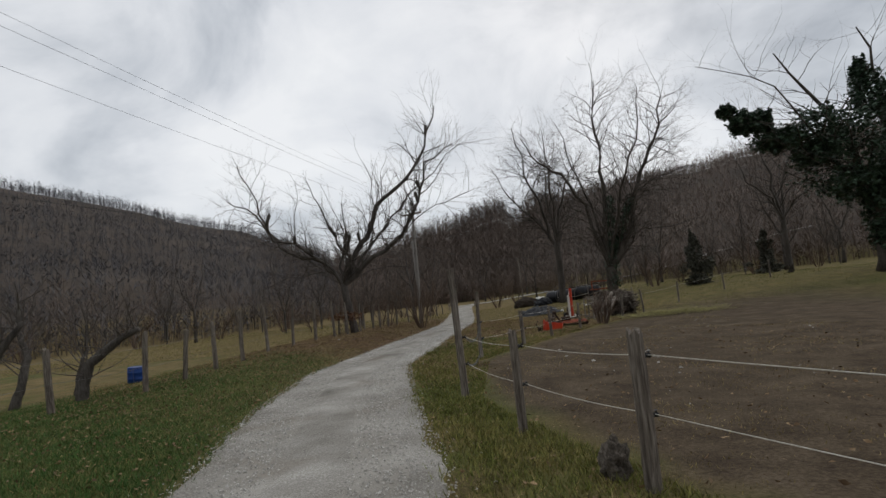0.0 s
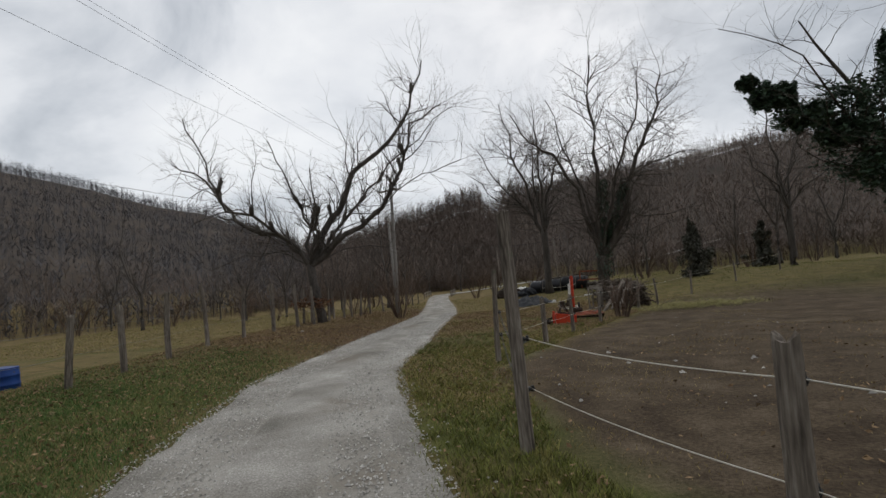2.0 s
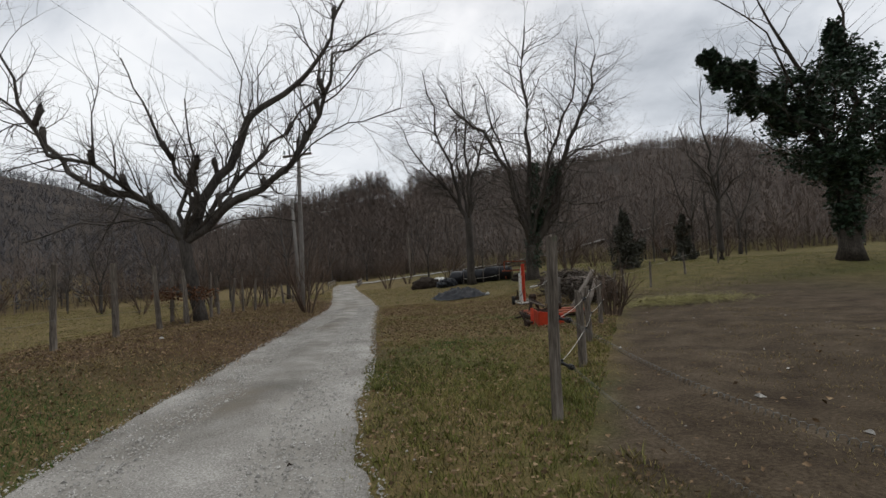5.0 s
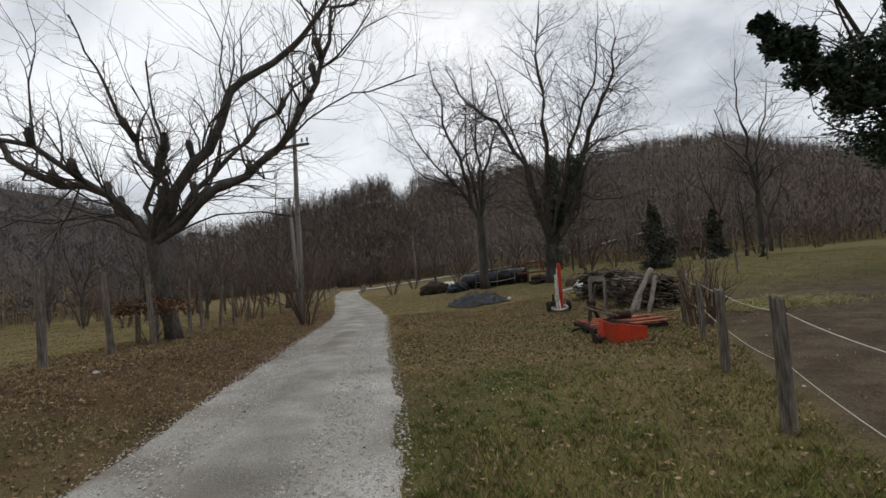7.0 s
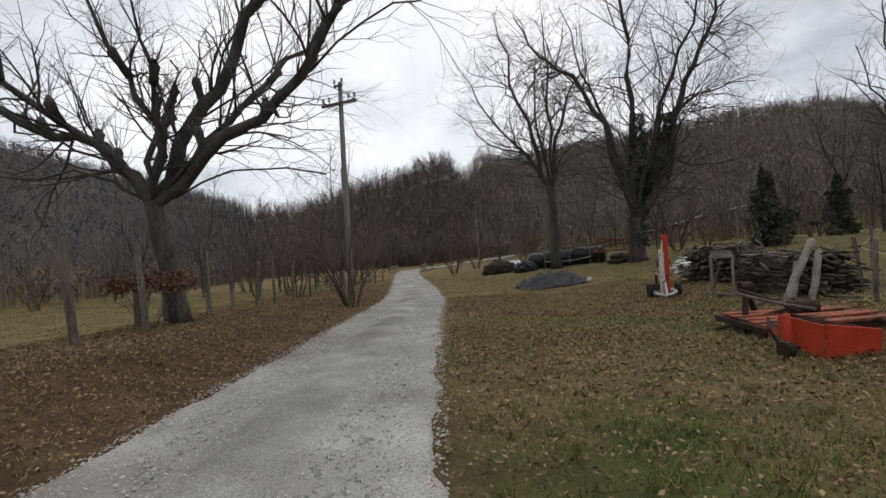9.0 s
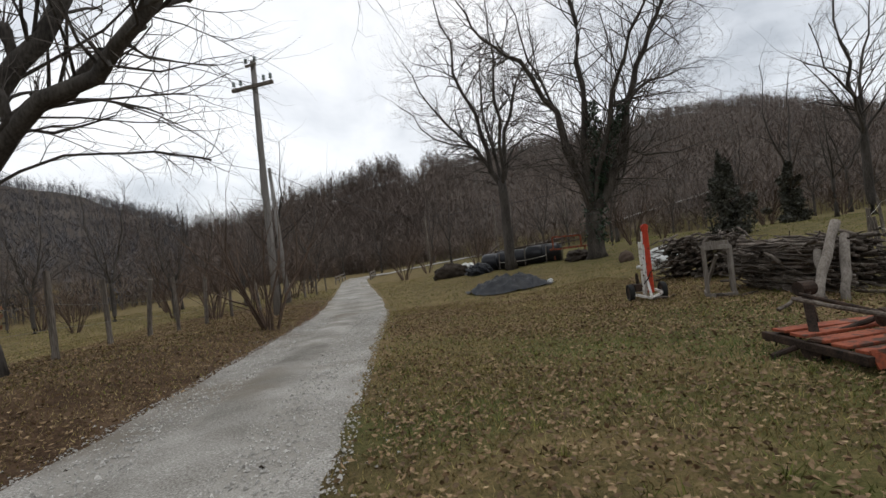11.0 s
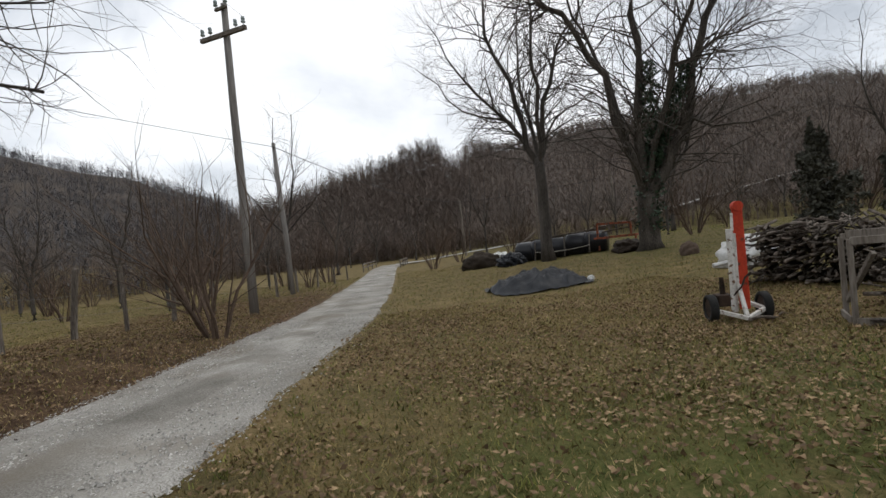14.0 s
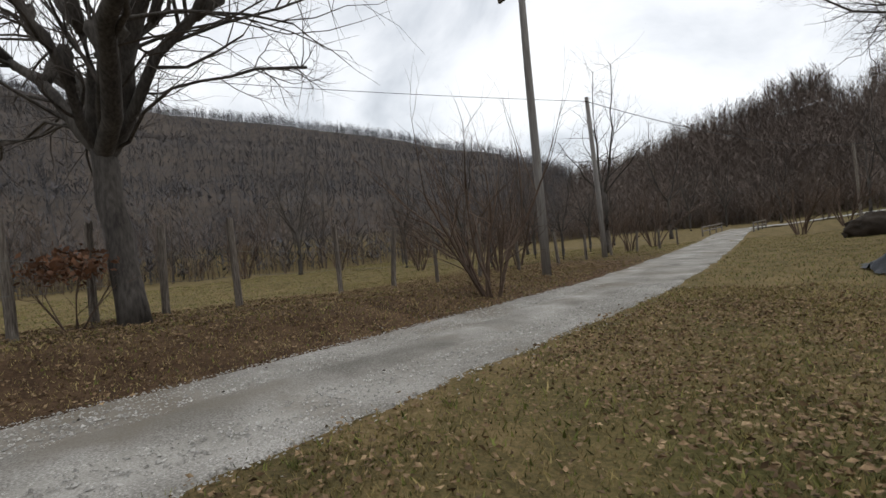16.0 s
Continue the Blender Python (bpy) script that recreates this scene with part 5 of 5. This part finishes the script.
def wood_stack(x, y, turn, length, depth, height, n, seed, label):
    """Sticks laid lengthwise along local x, heaped to a height; the lowest and hidden ones joined as a core."""
    r = random.Random(seed)
    t = empty_thing("branch_stack", pose(x, y, ground(x, y) - 0.02, 0, 0, turn), label, "woodpile", "stacks of cut branches")
    for i in range(n):
        f = i / n
        z = 0.04 + height * (f ** 0.92)
        side = r.choice((-1, -1, -1, 1, 0))
        yy = depth * (0.5 * side + r.gauss(0, 0.05)) if side else depth * r.uniform(-0.45, 0.45)
        if z > height * 0.9:
            yy = depth * r.uniform(-0.5, 0.5)
        z = z * (1 - 0.16 * r.random() ** 3)
        ln = length * r.choice((0.16, 0.22, 0.3, 0.36, 0.42, 0.5, 0.62))
        th = r.choice((0.3, 0.4, 0.5, 0.6, 0.7, 0.85, 1.3))
        o = new("stick", r.choice(STICKS))
        o.parent = t
        o.matrix_basis = pose(r.uniform(-0.5, 0.5) * (length - ln * 0.55), yy, z + r.gauss(0, 0.03), 0, 90 + r.gauss(0, 7 if f < 0.85 else 10), r.choice((0, 180)) + r.gauss(0, 12 if f < 0.85 else 22)) @ Matrix.Diagonal((th, th, ln, 1))
    core = fresh()
    for i in range(int(n * 2.2)):
        z = 0.03 + height * 0.94 * r.random()
        yy = depth * r.uniform(-0.44, 0.44)
        c0 = length * r.uniform(-0.26, 0.26)
        a = Vector((c0 - length * r.uniform(0.14, 0.26), yy, z))
        b = Vector((c0 + length * r.uniform(0.14, 0.26), yy + r.gauss(0, 0.06), z + r.gauss(0, 0.05)))
        tube(core, [a, a.lerp(b, 0.5) + Vector((0, r.gauss(0, 0.03), r.gauss(0, 0.02))), b], r.uniform(0.015, 0.035), 5)
    tagged(part("core", core, M_STICK, t, smooth=True), kind="stuff")
    return t


wood_stack(9.6, 28.6, 35, 1.9, 2.0, 1.08, 280, 1, "rear stack of cut grey branches behind the wooden crate")
wood_stack(8.5, 24.85, 78, 2.6, 1.3, 0.98, 300, 2, "long stack of cut grey branches beside the paddock fence")
for i, (x, y, a, l) in enumerate(((7.5, 24.0, 60, 1.6), (6.9, 23.6, 30, 1.9), (8.0, 23.0, 110, 1.3), (6.9, 26.7, 20, 0.9), (7.4, 25.3, -15, 0.8))):
    o = tagged(new("fallen_branch", STICKS[i]), "single cut branch lying on the ground", "branch", "loose branches")
    o.matrix_world = pose(x, y, ground(x, y) + 0.05, 0, 92, a) @ Matrix.Diagonal((1.1, 1.1, l, 1))


def leaning_log(x, y, dx, dy, h, r, seed, label):
    g = random.Random(seed)
    bm = fresh()
    a, b = Vector((0, 0, -0.05)), Vector((dx, dy, h))
    tube(bm, [a.lerp(b, k / 5) + Vector((g.gauss(0, 0.015), g.gauss(0, 0.015), 0)) for k in range(6)], [r * g.uniform(0.9, 1.1) for _ in range(6)], 10)
    ob = part("leaning_log", bm, M_GREYWOOD, None, smooth=True)
    ob.matrix_world = pose(x, y, ground(x, y))
    return tagged(ob, label, "log", "grey logs leaning on the stack")


leaning_log(6.7, 23.15, 1.25, 0.55, 1.2, 0.072, 1, "barkless grey log leaning against the branch stack")
leaning_log(7.35, 23.2, 0.72, 0.45, 0.98, 0.065, 2, "barkless grey log leaning against the branch stack")
leaning_log(7.15, 23.35, 0.55, 0.5, 0.75, 0.05, 3, "short barkless grey log leaning against the branch stack")

# open slatted crate
CX, CY = 7.38, 25.68
crate = empty_thing("wooden_crate", pose(CX, CY, ground(CX, CY), 0, 0, -38), "open grey slatted wooden crate standing on end", "crate")
cw, cd, ch = 0.23, 0.27, 1.02
for x in (-cw, cw):
    for y in (-cd, cd):
        bm = fresh()
        beam(bm, (x, y, 0), (x, y, ch), 0.058, 0.055)
        part("corner_post", bm, M_GREYWOOD, crate)
for a, b in (((-cw, -cd - 0.04, ch - 0.02), (cw, -cd - 0.04, ch - 0.02)), ((-cw, cd, ch), (cw, cd, ch)), ((-cw, -cd - 0.04, 0.05), (cw, -cd - 0.04, 0.05)), ((-cw - 0.04, -cd, 0.06), (-cw - 0.04, cd, 0.06)), ((cw + 0.04, -cd, 0.06), (cw + 0.04, cd, 0.06)), ((-cw, -cd * 0.2, ch + 0.05), (cw, -cd * 0.1, ch + 0.05))):
    bm = fresh()
    beam(bm, a, b, 0.03, 0.09)
    part("board", bm, M_GREYWOOD, crate)
for i in range(3):
    bm = fresh()
    beam(bm, (cw, -cd + 0.13 + 0.14 * i, 0), (cw, -cd + 0.13 + 0.14 * i, ch), 0.03, 0.09)
    part("slat", bm, M_GREYWOOD, crate)
bm = fresh()
beam(bm, (-cw + 0.02, cd, 0.2), (-cw * 0.1, -cd, 0.85), 0.05, 0.05)
part("brace", bm, M_GREYWOOD, crate)
lump("plastic_sheet", 10.9, 31.6, 0.9, 0.5, 0.5, 33, M_PLASTICWHITE, "crumpled white plastic sheet behind the branch stack", "sheet", 0.35)
cord("white_plank", (8.2, 29.6, ground(8.2, 29.6) + 0.45), (8.95, 29.5, ground(8.95, 29.5) + 0.5), 0.0, 0.05, M_PLASTICWHITE, "pale plank lying behind the conveyor", "plank", 6, 3)
lump("hay_bale", 12.6, 36.8, 0.35, 0.3, 0.35, 41, M_BRUSH, "weathered old hay bale by the wood", "bale", 0.15)

# ---- hay on the paddock ----
hr = np.random.default_rng(9)


def strands(rng, pts, length, width, up):
    n = len(pts)
    a = rng.uniform(0, math.tau, n)
    d = np.stack([np.cos(a), np.sin(a), rng.uniform(0, up, n)], 1) * (length * rng.uniform(0.5, 1.3, n))[:, None]
    s = np.stack([-np.sin(a), np.cos(a), np.zeros(n)], 1) * width
    return np.stack([pts - s, pts + s, pts + d], 1)


def scatter(rng, n, x0, x1, y0, y1, keep=None):
    x, y = rng.uniform(x0, x1, n), rng.uniform(y0, y1, n)
    if keep is not None:
        k = keep(x, y)
        x, y = x[k], y[k]
    return x, y


def on_land(x, y, h=0.0):
    return np.stack([x, y, land(x, y) + h], 1)


hx, hy = hr.normal(9.9, 1.2, 5200), hr.normal(21.7, 0.7, 5200)
tri_soup("hay", strands(hr, on_land(hx, hy, 0.02) + np.stack([0 * hx, 0 * hx, hr.uniform(0, 0.1, 5200)], 1), 0.22, 0.008, 0.5), M_HAY, "loose yellow-green hay spread on the paddock", "hay")

# ---- grass, leaves, gravel ----
vr = np.random.default_rng(21)


def side_of_road(x, y):
    return np.abs(x - np.interp(y, RY, RX)) - np.interp(y, RY, RW)


def in_paddock(x, y):
    fx = np.where(y < 11.5, np.interp(y, [-2, 3, 7, 11.5], [3.2, 1.1, -0.1, 0.4]), 0.52 + (y - 12.25) * 0.72)
    return (x > fx + 0.3) & (y < 24)


def patch(x, y, s, o):
    return np.sin(x * s + o) * np.cos(y * s * 0.9 + 2 * o) + 0.6 * np.sin(x * s * 2.3 + y * s * 1.7 + o)


def blades(rng, x, y, h, w):
    n = len(x)
    p = on_land(x, y, -0.005)
    a = rng.uniform(0, math.tau, n)
    hh = h * rng.uniform(0.45, 1.35, n)
    s = np.stack([-np.sin(a), np.cos(a), 0 * a], 1) * w * rng.uniform(0.6, 1.3, n)[:, None]
    b = rng.uniform(0, math.tau, n)
    lean = rng.uniform(0.2, 1.1, n) * hh
    tip = p + np.stack([np.cos(b) * lean, np.sin(b) * lean, hh], 1)
    return np.stack([p - s, p + s, tip], 1)


x, y = scatter(vr, 640000, -1.6, 9, 2, 33, lambda x, y: (vr.random(len(x)) < np.interp(y + patch(x, y, 0.5, 6) * 2, [6, 13, 19], [1.0, 0.7, 0.14])) & (side_of_road(x, y) > 0.02 + vr.uniform(-0.25, 0.35, len(x))) & (x > np.interp(y, RY, RX)) & (~in_paddock(x, y)) & (patch(x, y, 0.8, 1) + vr.normal(0, 0.7, len(x)) > -0.5))
tri_soup("grass", blades(vr, x, y, np.interp(y, [6, 18], [0.075, 0.045]), 0.0055), M_BLADE, "short winter meadow grass", "grass")
x, y = scatter(vr, 420000, -1.6, 9, 2, 33, lambda x, y: (vr.random(len(x)) < np.interp(y, [6, 14, 20], [0.55, 0.75, 1.0])) & (side_of_road(x, y) > vr.uniform(-0.2, 0.5, len(x))) & (x > np.interp(y, RY, RX)) & (~in_paddock(x, y)) & (patch(x, y, 0.7, 4) + vr.normal(0, 0.7, len(x)) > -0.2))
tri_soup("dry_grass", blades(vr, x, y, 0.042, 0.006), M_BLADEDRY, "dry straw-coloured meadow grass", "grass")
x, y = scatter(vr, 560000, -12, -1.8, -1.5, 22, lambda x, y: (vr.random(len(x)) < np.interp(x + patch(x, y, 0.9, 3) * 0.5, [-11.3, -8.2], [0, 1]) * np.interp(y + patch(x, y, 0.8, 1) * 0.5, [-0.8, 1.8], [0, 1])) & (side_of_road(x, y) > 0.02 + vr.uniform(-0.25, 0.4, len(x))) & (x < np.interp(y, RY, RX)) & (y < 11.5 + patch(x, y, 0.7, 5) * 2.0 + vr.normal(0, 3.2, len(x))))
tri_soup("grass", blades(vr, x, y, 0.06, 0.0045), M_BLADEGREEN, "greener roadside grass with leaves in it", "grass")
x, y = scatter(vr, 230000, -12, -1.5, 0, 40, lambda x, y: (vr.random(len(x)) < np.interp(x + patch(x, y, 0.9, 2) * 0.5, [-11.3, -8.8], [0, 1]) * np.interp(y, [0.3, 2.5], [0, 1])) & (side_of_road(x, y) > 0.02 + vr.uniform(-0.2, 0.5, len(x))) & (x < np.interp(y, RY, RX)))
tri_soup("dry_grass", blades(vr, x, y, 0.04, 0.006), M_BLADEDRY, "dry straw-coloured roadside grass", "grass")
x, y = scatter(vr, 90000, -0.4, 10, 0, 24, lambda x, y: in_paddock(x, y) & (patch(x, y, 1.3, 2) + vr.normal(0, 0.6, len(x)) > 0.5))
tri_soup("paddock_grass", blades(vr, x, y, 0.03, 0.005), M_BLADEDRY, "grazed thin grass on bare earth", "grass")
x, y = scatter(vr, 90000, -30, 30, 24, 62, lambda x, y: side_of_road(x, y) > 0.1)
tri_soup("grass", blades(vr, x, y, 0.055, 0.012), M_BLADE, "short winter grass of the far meadow", "grass")
cx, cy = scatter(vr, 4200, -1.5, 8, 3, 26, lambda x, y: (side_of_road(x, y) > 0.1) & (x > np.interp(y, RY, RX)) & (~in_paddock(x, y)) & (vr.random(len(x)) < np.interp(y, [4, 10, 16, 20], [0.6, 1.0, 0.6, 0.08])))
k = np.repeat(np.arange(len(cx)), 26)
x, y = cx[k] + vr.normal(0, 0.035, len(k)), cy[k] + vr.normal(0, 0.035, len(k))
tri_soup("grass", blades(vr, x, y, 0.085 * vr.uniform(0.6, 1.3, len(cx))[k], 0.0048), M_BLADE, "taller tufts in the short meadow grass", "grass")
x, y = scatter(vr, 170000, 0.5, 8, 12, 25, lambda x, y: (~in_paddock(x, y)) & (side_of_road(x, y) > 0.5) & (patch(x, y, 0.55, 2) + 1.3 * np.exp(-((x - 5.6) ** 2 + (y - 20.6) ** 2) / 3.5) + np.where(y > 18, -0.6, 0.0) + vr.normal(0, 0.4, len(x)) > 1.0))
tri_soup("grass", blades(vr, x, y, 0.06, 0.0045), M_BLADEGREEN, "fresher green grass round the old implements", "grass")
x, y = scatter(vr, 50000, -30, 12, 24, 62, lambda x, y: side_of_road(x, y) > 0.1)
tri_soup("dry_grass", blades(vr, x, y, 0.06, 0.012), M_BLADEDRY, "dry straw-coloured far meadow grass", "grass")


def leaves(rng, n, x0, x1, y0, y1, size, keep):
    x, y = scatter(rng, n, x0, x1, y0, y1, keep)
    return leaf_quads(on_land(x, y, 0.03) + np.stack([0 * x, 0 * x, rng.uniform(0, 0.02, len(x))], 1), size, rng, 0.72)


tri_soup("fallen_leaves", leaves(vr, 50000, -1.5, 9, 6, 33, 0.022, lambda x, y: (side_of_road(x, y) > vr.uniform(-0.2, 0.5, len(x))) & (x > np.interp(y, RY, RX)) & (~in_paddock(x, y)) & (patch(x, y, 0.6, 3) + np.interp(y, [6, 11, 17, 23], [-1.0, -0.25, 0.1, 0.7]) + vr.normal(0, 0.8, len(x)) > -0.2)), M_LEAF, "dry brown leaves scattered over the grass", "leaves")
tri_soup("fallen_leaves", leaves(vr, 62000, -8.5, -1, 4, 42, 0.024, lambda x, y: (side_of_road(x, y) > 0.05 + vr.exponential(0.2, len(x)) - 0.2) & (x < np.interp(y, RY, RX)) & (vr.random(len(x)) < np.interp(y, [4, 10, 18, 24], [0.06, 0.35, 0.85, 1.0]))), M_LEAF, "thick drift of dry brown leaves on the roadside bank", "leaves")
tri_soup("fallen_leaves", leaves(vr, 30000, -0.5, 9, 18, 31, 0.025, lambda x, y: (side_of_road(x, y) > vr.uniform(-0.1, 0.4, len(x))) & (x > np.interp(y, RY, RX)) & (~in_paddock(x, y)) & (patch(x, y, 0.9, 1) + vr.normal(0, 0.7, len(x)) > -0.5)), M_LEAF, "larger dry walnut leaves scattered over the grass", "leaves")
tri_soup("fallen_leaves", leaves(vr, 3000, -9, 9, 0, 14, 0.026, lambda x, y: side_of_road(x, y) > 0.1), M_LEAF, "dry brown leaves scattered in the paddock and verge", "leaves")
sap = empty_thing("sapling", pose(-5.75, 25.3, ground(-5.75, 25.3) - 0.02), "thin sapling with russet leaves beside the pollarded tree", "sapling")
sr = random.Random(8)
thin = fresh()
for k in range(7):
    a = sr.uniform(0, math.tau)
    thick = fresh()
    grow(sr, thick, thin, (math.cos(a) * 0.1, math.sin(a) * 0.1, 0), (math.cos(a) * 0.5, math.sin(a) * 0.5, 1), sr.uniform(0.6, 0.95), 0.011, 2, 4, (3, 3, 3, 2), 40, 0.1, 0.02, 0.6, 0.0105)
    part("stem", thick, M_BRUSH, sap)
part("crown", thin, M_BRUSH, sap)
tri_soup("leaves", leaf_quads(clump_cloud(vr, [((0, 0, 1.0), (0.7, 0.55, 0.28)), ((0.55, -0.1, 0.95), (0.5, 0.4, 0.22)), ((-0.5, -0.1, 0.95), (0.4, 0.4, 0.2))], 150), 0.055, vr), M_LEAFRED, "russet dry leaves", kind="", parent=sap)


def pebbles(rng, x, y, size):
    """Rough four-sided stones."""
    n = len(x)
    c = on_land(x, y, 0.022)
    base = np.array([(1, 0, -0.3), (-0.6, 0.8, -0.3), (-0.6, -0.8, -0.3), (0.1, 0.1, 0.38)])
    s = size * rng.uniform(0.5, 1.5, (n, 1, 1))
    a = rng.uniform(0, math.tau, n)
    ca, sa = np.cos(a), np.sin(a)
    v = base[None] * s * rng.uniform(0.7, 1.3, (n, 4, 3))
    v = np.stack([v[..., 0] * ca[:, None] - v[..., 1] * sa[:, None], v[..., 0] * sa[:, None] + v[..., 1] * ca[:, None], v[..., 2]], -1) + c[:, None]
    return v[:, [[0, 1, 3], [1, 2, 3], [2, 0, 3]]].reshape(-1, 3, 3)


x, y = scatter(vr, 125000, -5, 3, 1, 34, lambda x, y: side_of_road(x, y) < 0.06)
tri_soup("road_gravel", pebbles(vr, x, y, 0.0125), M_STONE, "loose pale limestone gravel on the track", "gravel")
x, y = scatter(vr, 14000, -5, 3, 1, 34, lambda x, y: side_of_road(x, y) < 0.02)
tri_soup("road_gravel", pebbles(vr, x, y, 0.02), M_STONE, "coarse pale limestone chips on the track", "gravel")
x, y = scatter(vr, 3600, -5, 3, 1, 34, lambda x, y: np.abs(side_of_road(x, y)) < 0.4)
tri_soup("road_gravel", pebbles(vr, x, y, 0.014), M_STONE, "loose pale limestone gravel along the track edge", "gravel")
x, y = scatter(vr, 60, -4, 1, 3, 26, lambda x, y: side_of_road(x, y) < 0.0)
tri_soup("dark_clods", pebbles(vr, x, y, 0.025), M_SOIL, "small dark clods lying on the track", "clods")
x, y = scatter(vr, 70, 0.8, 9, 2, 20, lambda x, y: in_paddock(x, y))
tri_soup("pale_stones", pebbles(vr, x, y, 0.019), M_STONE, "pale stones scattered on the paddock earth", "stones")

x, y = scatter(vr, 14, 0.9, 4.5, 8, 14, lambda x, y: in_paddock(x, y))
tri_soup("pale_stones", pebbles(vr, x, y, 0.042), M_STONE, "larger pale stones lying on the paddock earth", "stones")

# ---- bare woods on the hillsides ----


def forest(rng, n, az0, az1, f0, f1, h, twigs, w, stem=0.7):
    """Leafless stems with fans of twigs, by bearing and by the share of the way up the slope."""
    az = rng.uniform(az0, az1, n)
    k = rng.uniform(f0, f1, n)
    foot, crest = np.interp(az, RB, RF), np.interp(az, RB, RC)
    r = foot + (crest - foot) * k
    x, y = HUB[0] + r * np.sin(np.radians(az)), HUB[1] + r * np.cos(np.radians(az))
    hh = h * rng.uniform(0.4, 1.25, n) ** 1.2
    p = on_land(x, y, -0.3)
    out = []
    for j in range(2):
        a = rng.uniform(0, math.tau, n)
        s = np.stack([np.cos(a), np.sin(a), 0 * a], 1) * (stem * w * hh / h)[:, None]
        tip = p + np.stack([rng.normal(0, 0.06, n) * hh, rng.normal(0, 0.06, n) * hh, hh], 1)
        out.append(np.stack([p - s, p + s, tip], 1))
    for j in range(twigs):
        t = rng.uniform(0.3, 0.98, n)
        c = p * (1 - t[:, None]) + out[0][:, 2] * t[:, None]
        a = rng.uniform(0, math.tau, n)
        ln = hh * rng.uniform(0.14, 0.44, n) * (0.55 + 0.75 * np.sin(math.pi * np.clip(t, 0, 1)) ** 0.8)
        up = rng.uniform(0.05, 0.95, n)
        d = np.stack([np.cos(a) * (1.05 - 0.45 * up), np.sin(a) * (1.05 - 0.45 * up), up], 1) * ln[:, None]
        s = np.stack([-np.sin(a), np.cos(a), 0 * a], 1) * (w * 0.42)
        out.append(np.stack([c - s, c + s, c + d], 1))
        q = c + d * 0.45
        a2 = a + rng.normal(0, 0.8, n)
        d2 = np.stack([np.cos(a2) * 0.7, np.sin(a2) * 0.7, rng.uniform(0.2, 1.0, n)], 1) * (ln * 0.55)[:, None]
        out.append(np.stack([q - s * 0.7, q + s * 0.7, q + d2], 1))
    return np.concatenate(out)


fr = np.random.default_rng(31)
tri_soup("hillside_wood", forest(fr, 2900, -14, 62, 0.02, 1.02, 6.2, 17, 0.055), M_FOREST, "dense leafless wood covering the hillsides", "wood")
tri_soup("hillside_wood", forest(fr, 800, -14, 13, 0.955, 1.012, 5.6, 15, 0.11), M_FOREST, "leafless trees along the near ridge skyline", "wood")
tri_soup("hillside_wood", forest(fr, 1900, 13, 62, 0.955, 1.012, 3.4, 15, 0.1), M_FOREST, "low leafless trees along the ridge skyline", "wood")
tri_soup("hillside_wood", forest(fr, 1500, -20, 14, 0.0, 1.0, 4.2, 16, 0.05), M_FOREST, "leafless scrub on the slope behind the bridge", "wood")
tri_soup("hillside_scrub", forest(fr, 9500, -14, 62, 0.0, 1.01, 3.6, 6, 0.2, 0.1), M_FOREST, "dense leafless brush covering the hillsides", "wood")
tri_soup("hillside_scrub", forest(fr, 7500, -22, 16, 0.0, 1.0, 2.8, 6, 0.14, 0.15), M_FOREST, "dense leafless brush on the slope behind the bridge", "wood")
# left hill: the stem colour carries the haze of distance
tri_soup("hillside_wood", forest(fr, 3300, -85, -14, 0.02, 1.02, 5.4, 17, 0.055), M_FORESTHAZE, "dense leafless wood on the hill across the field, tinted grey-blue for haze", "wood")
tri_soup("hillside_wood", forest(fr, 1700, -85, -14, 0.955, 1.012, 5.2, 15, 0.11), M_FORESTHAZE, "leafless trees along the far hill's skyline, tinted grey-blue for haze", "wood")
tri_soup("hillside_scrub", forest(fr, 9500, -85, -14, 0.0, 1.01, 3.2, 6, 0.2, 0.08), M_FORESTHAZE, "dense leafless brush on the hill across the field, tinted grey-blue for haze", "wood")
tri_soup("wood_edge", forest(fr, 650, -80, 62, -0.015, 0.05, 6.0, 26, 0.045), M_FOREST, "tangled leafless trees along the foot of the wood", "wood")
tri_soup("underwood", forest(fr, 1800, -80, 62, -0.012, 0.08, 2.2, 16, 0.03), M_BRUSH, "brown bare undergrowth along the foot of the wood", "undergrowth")
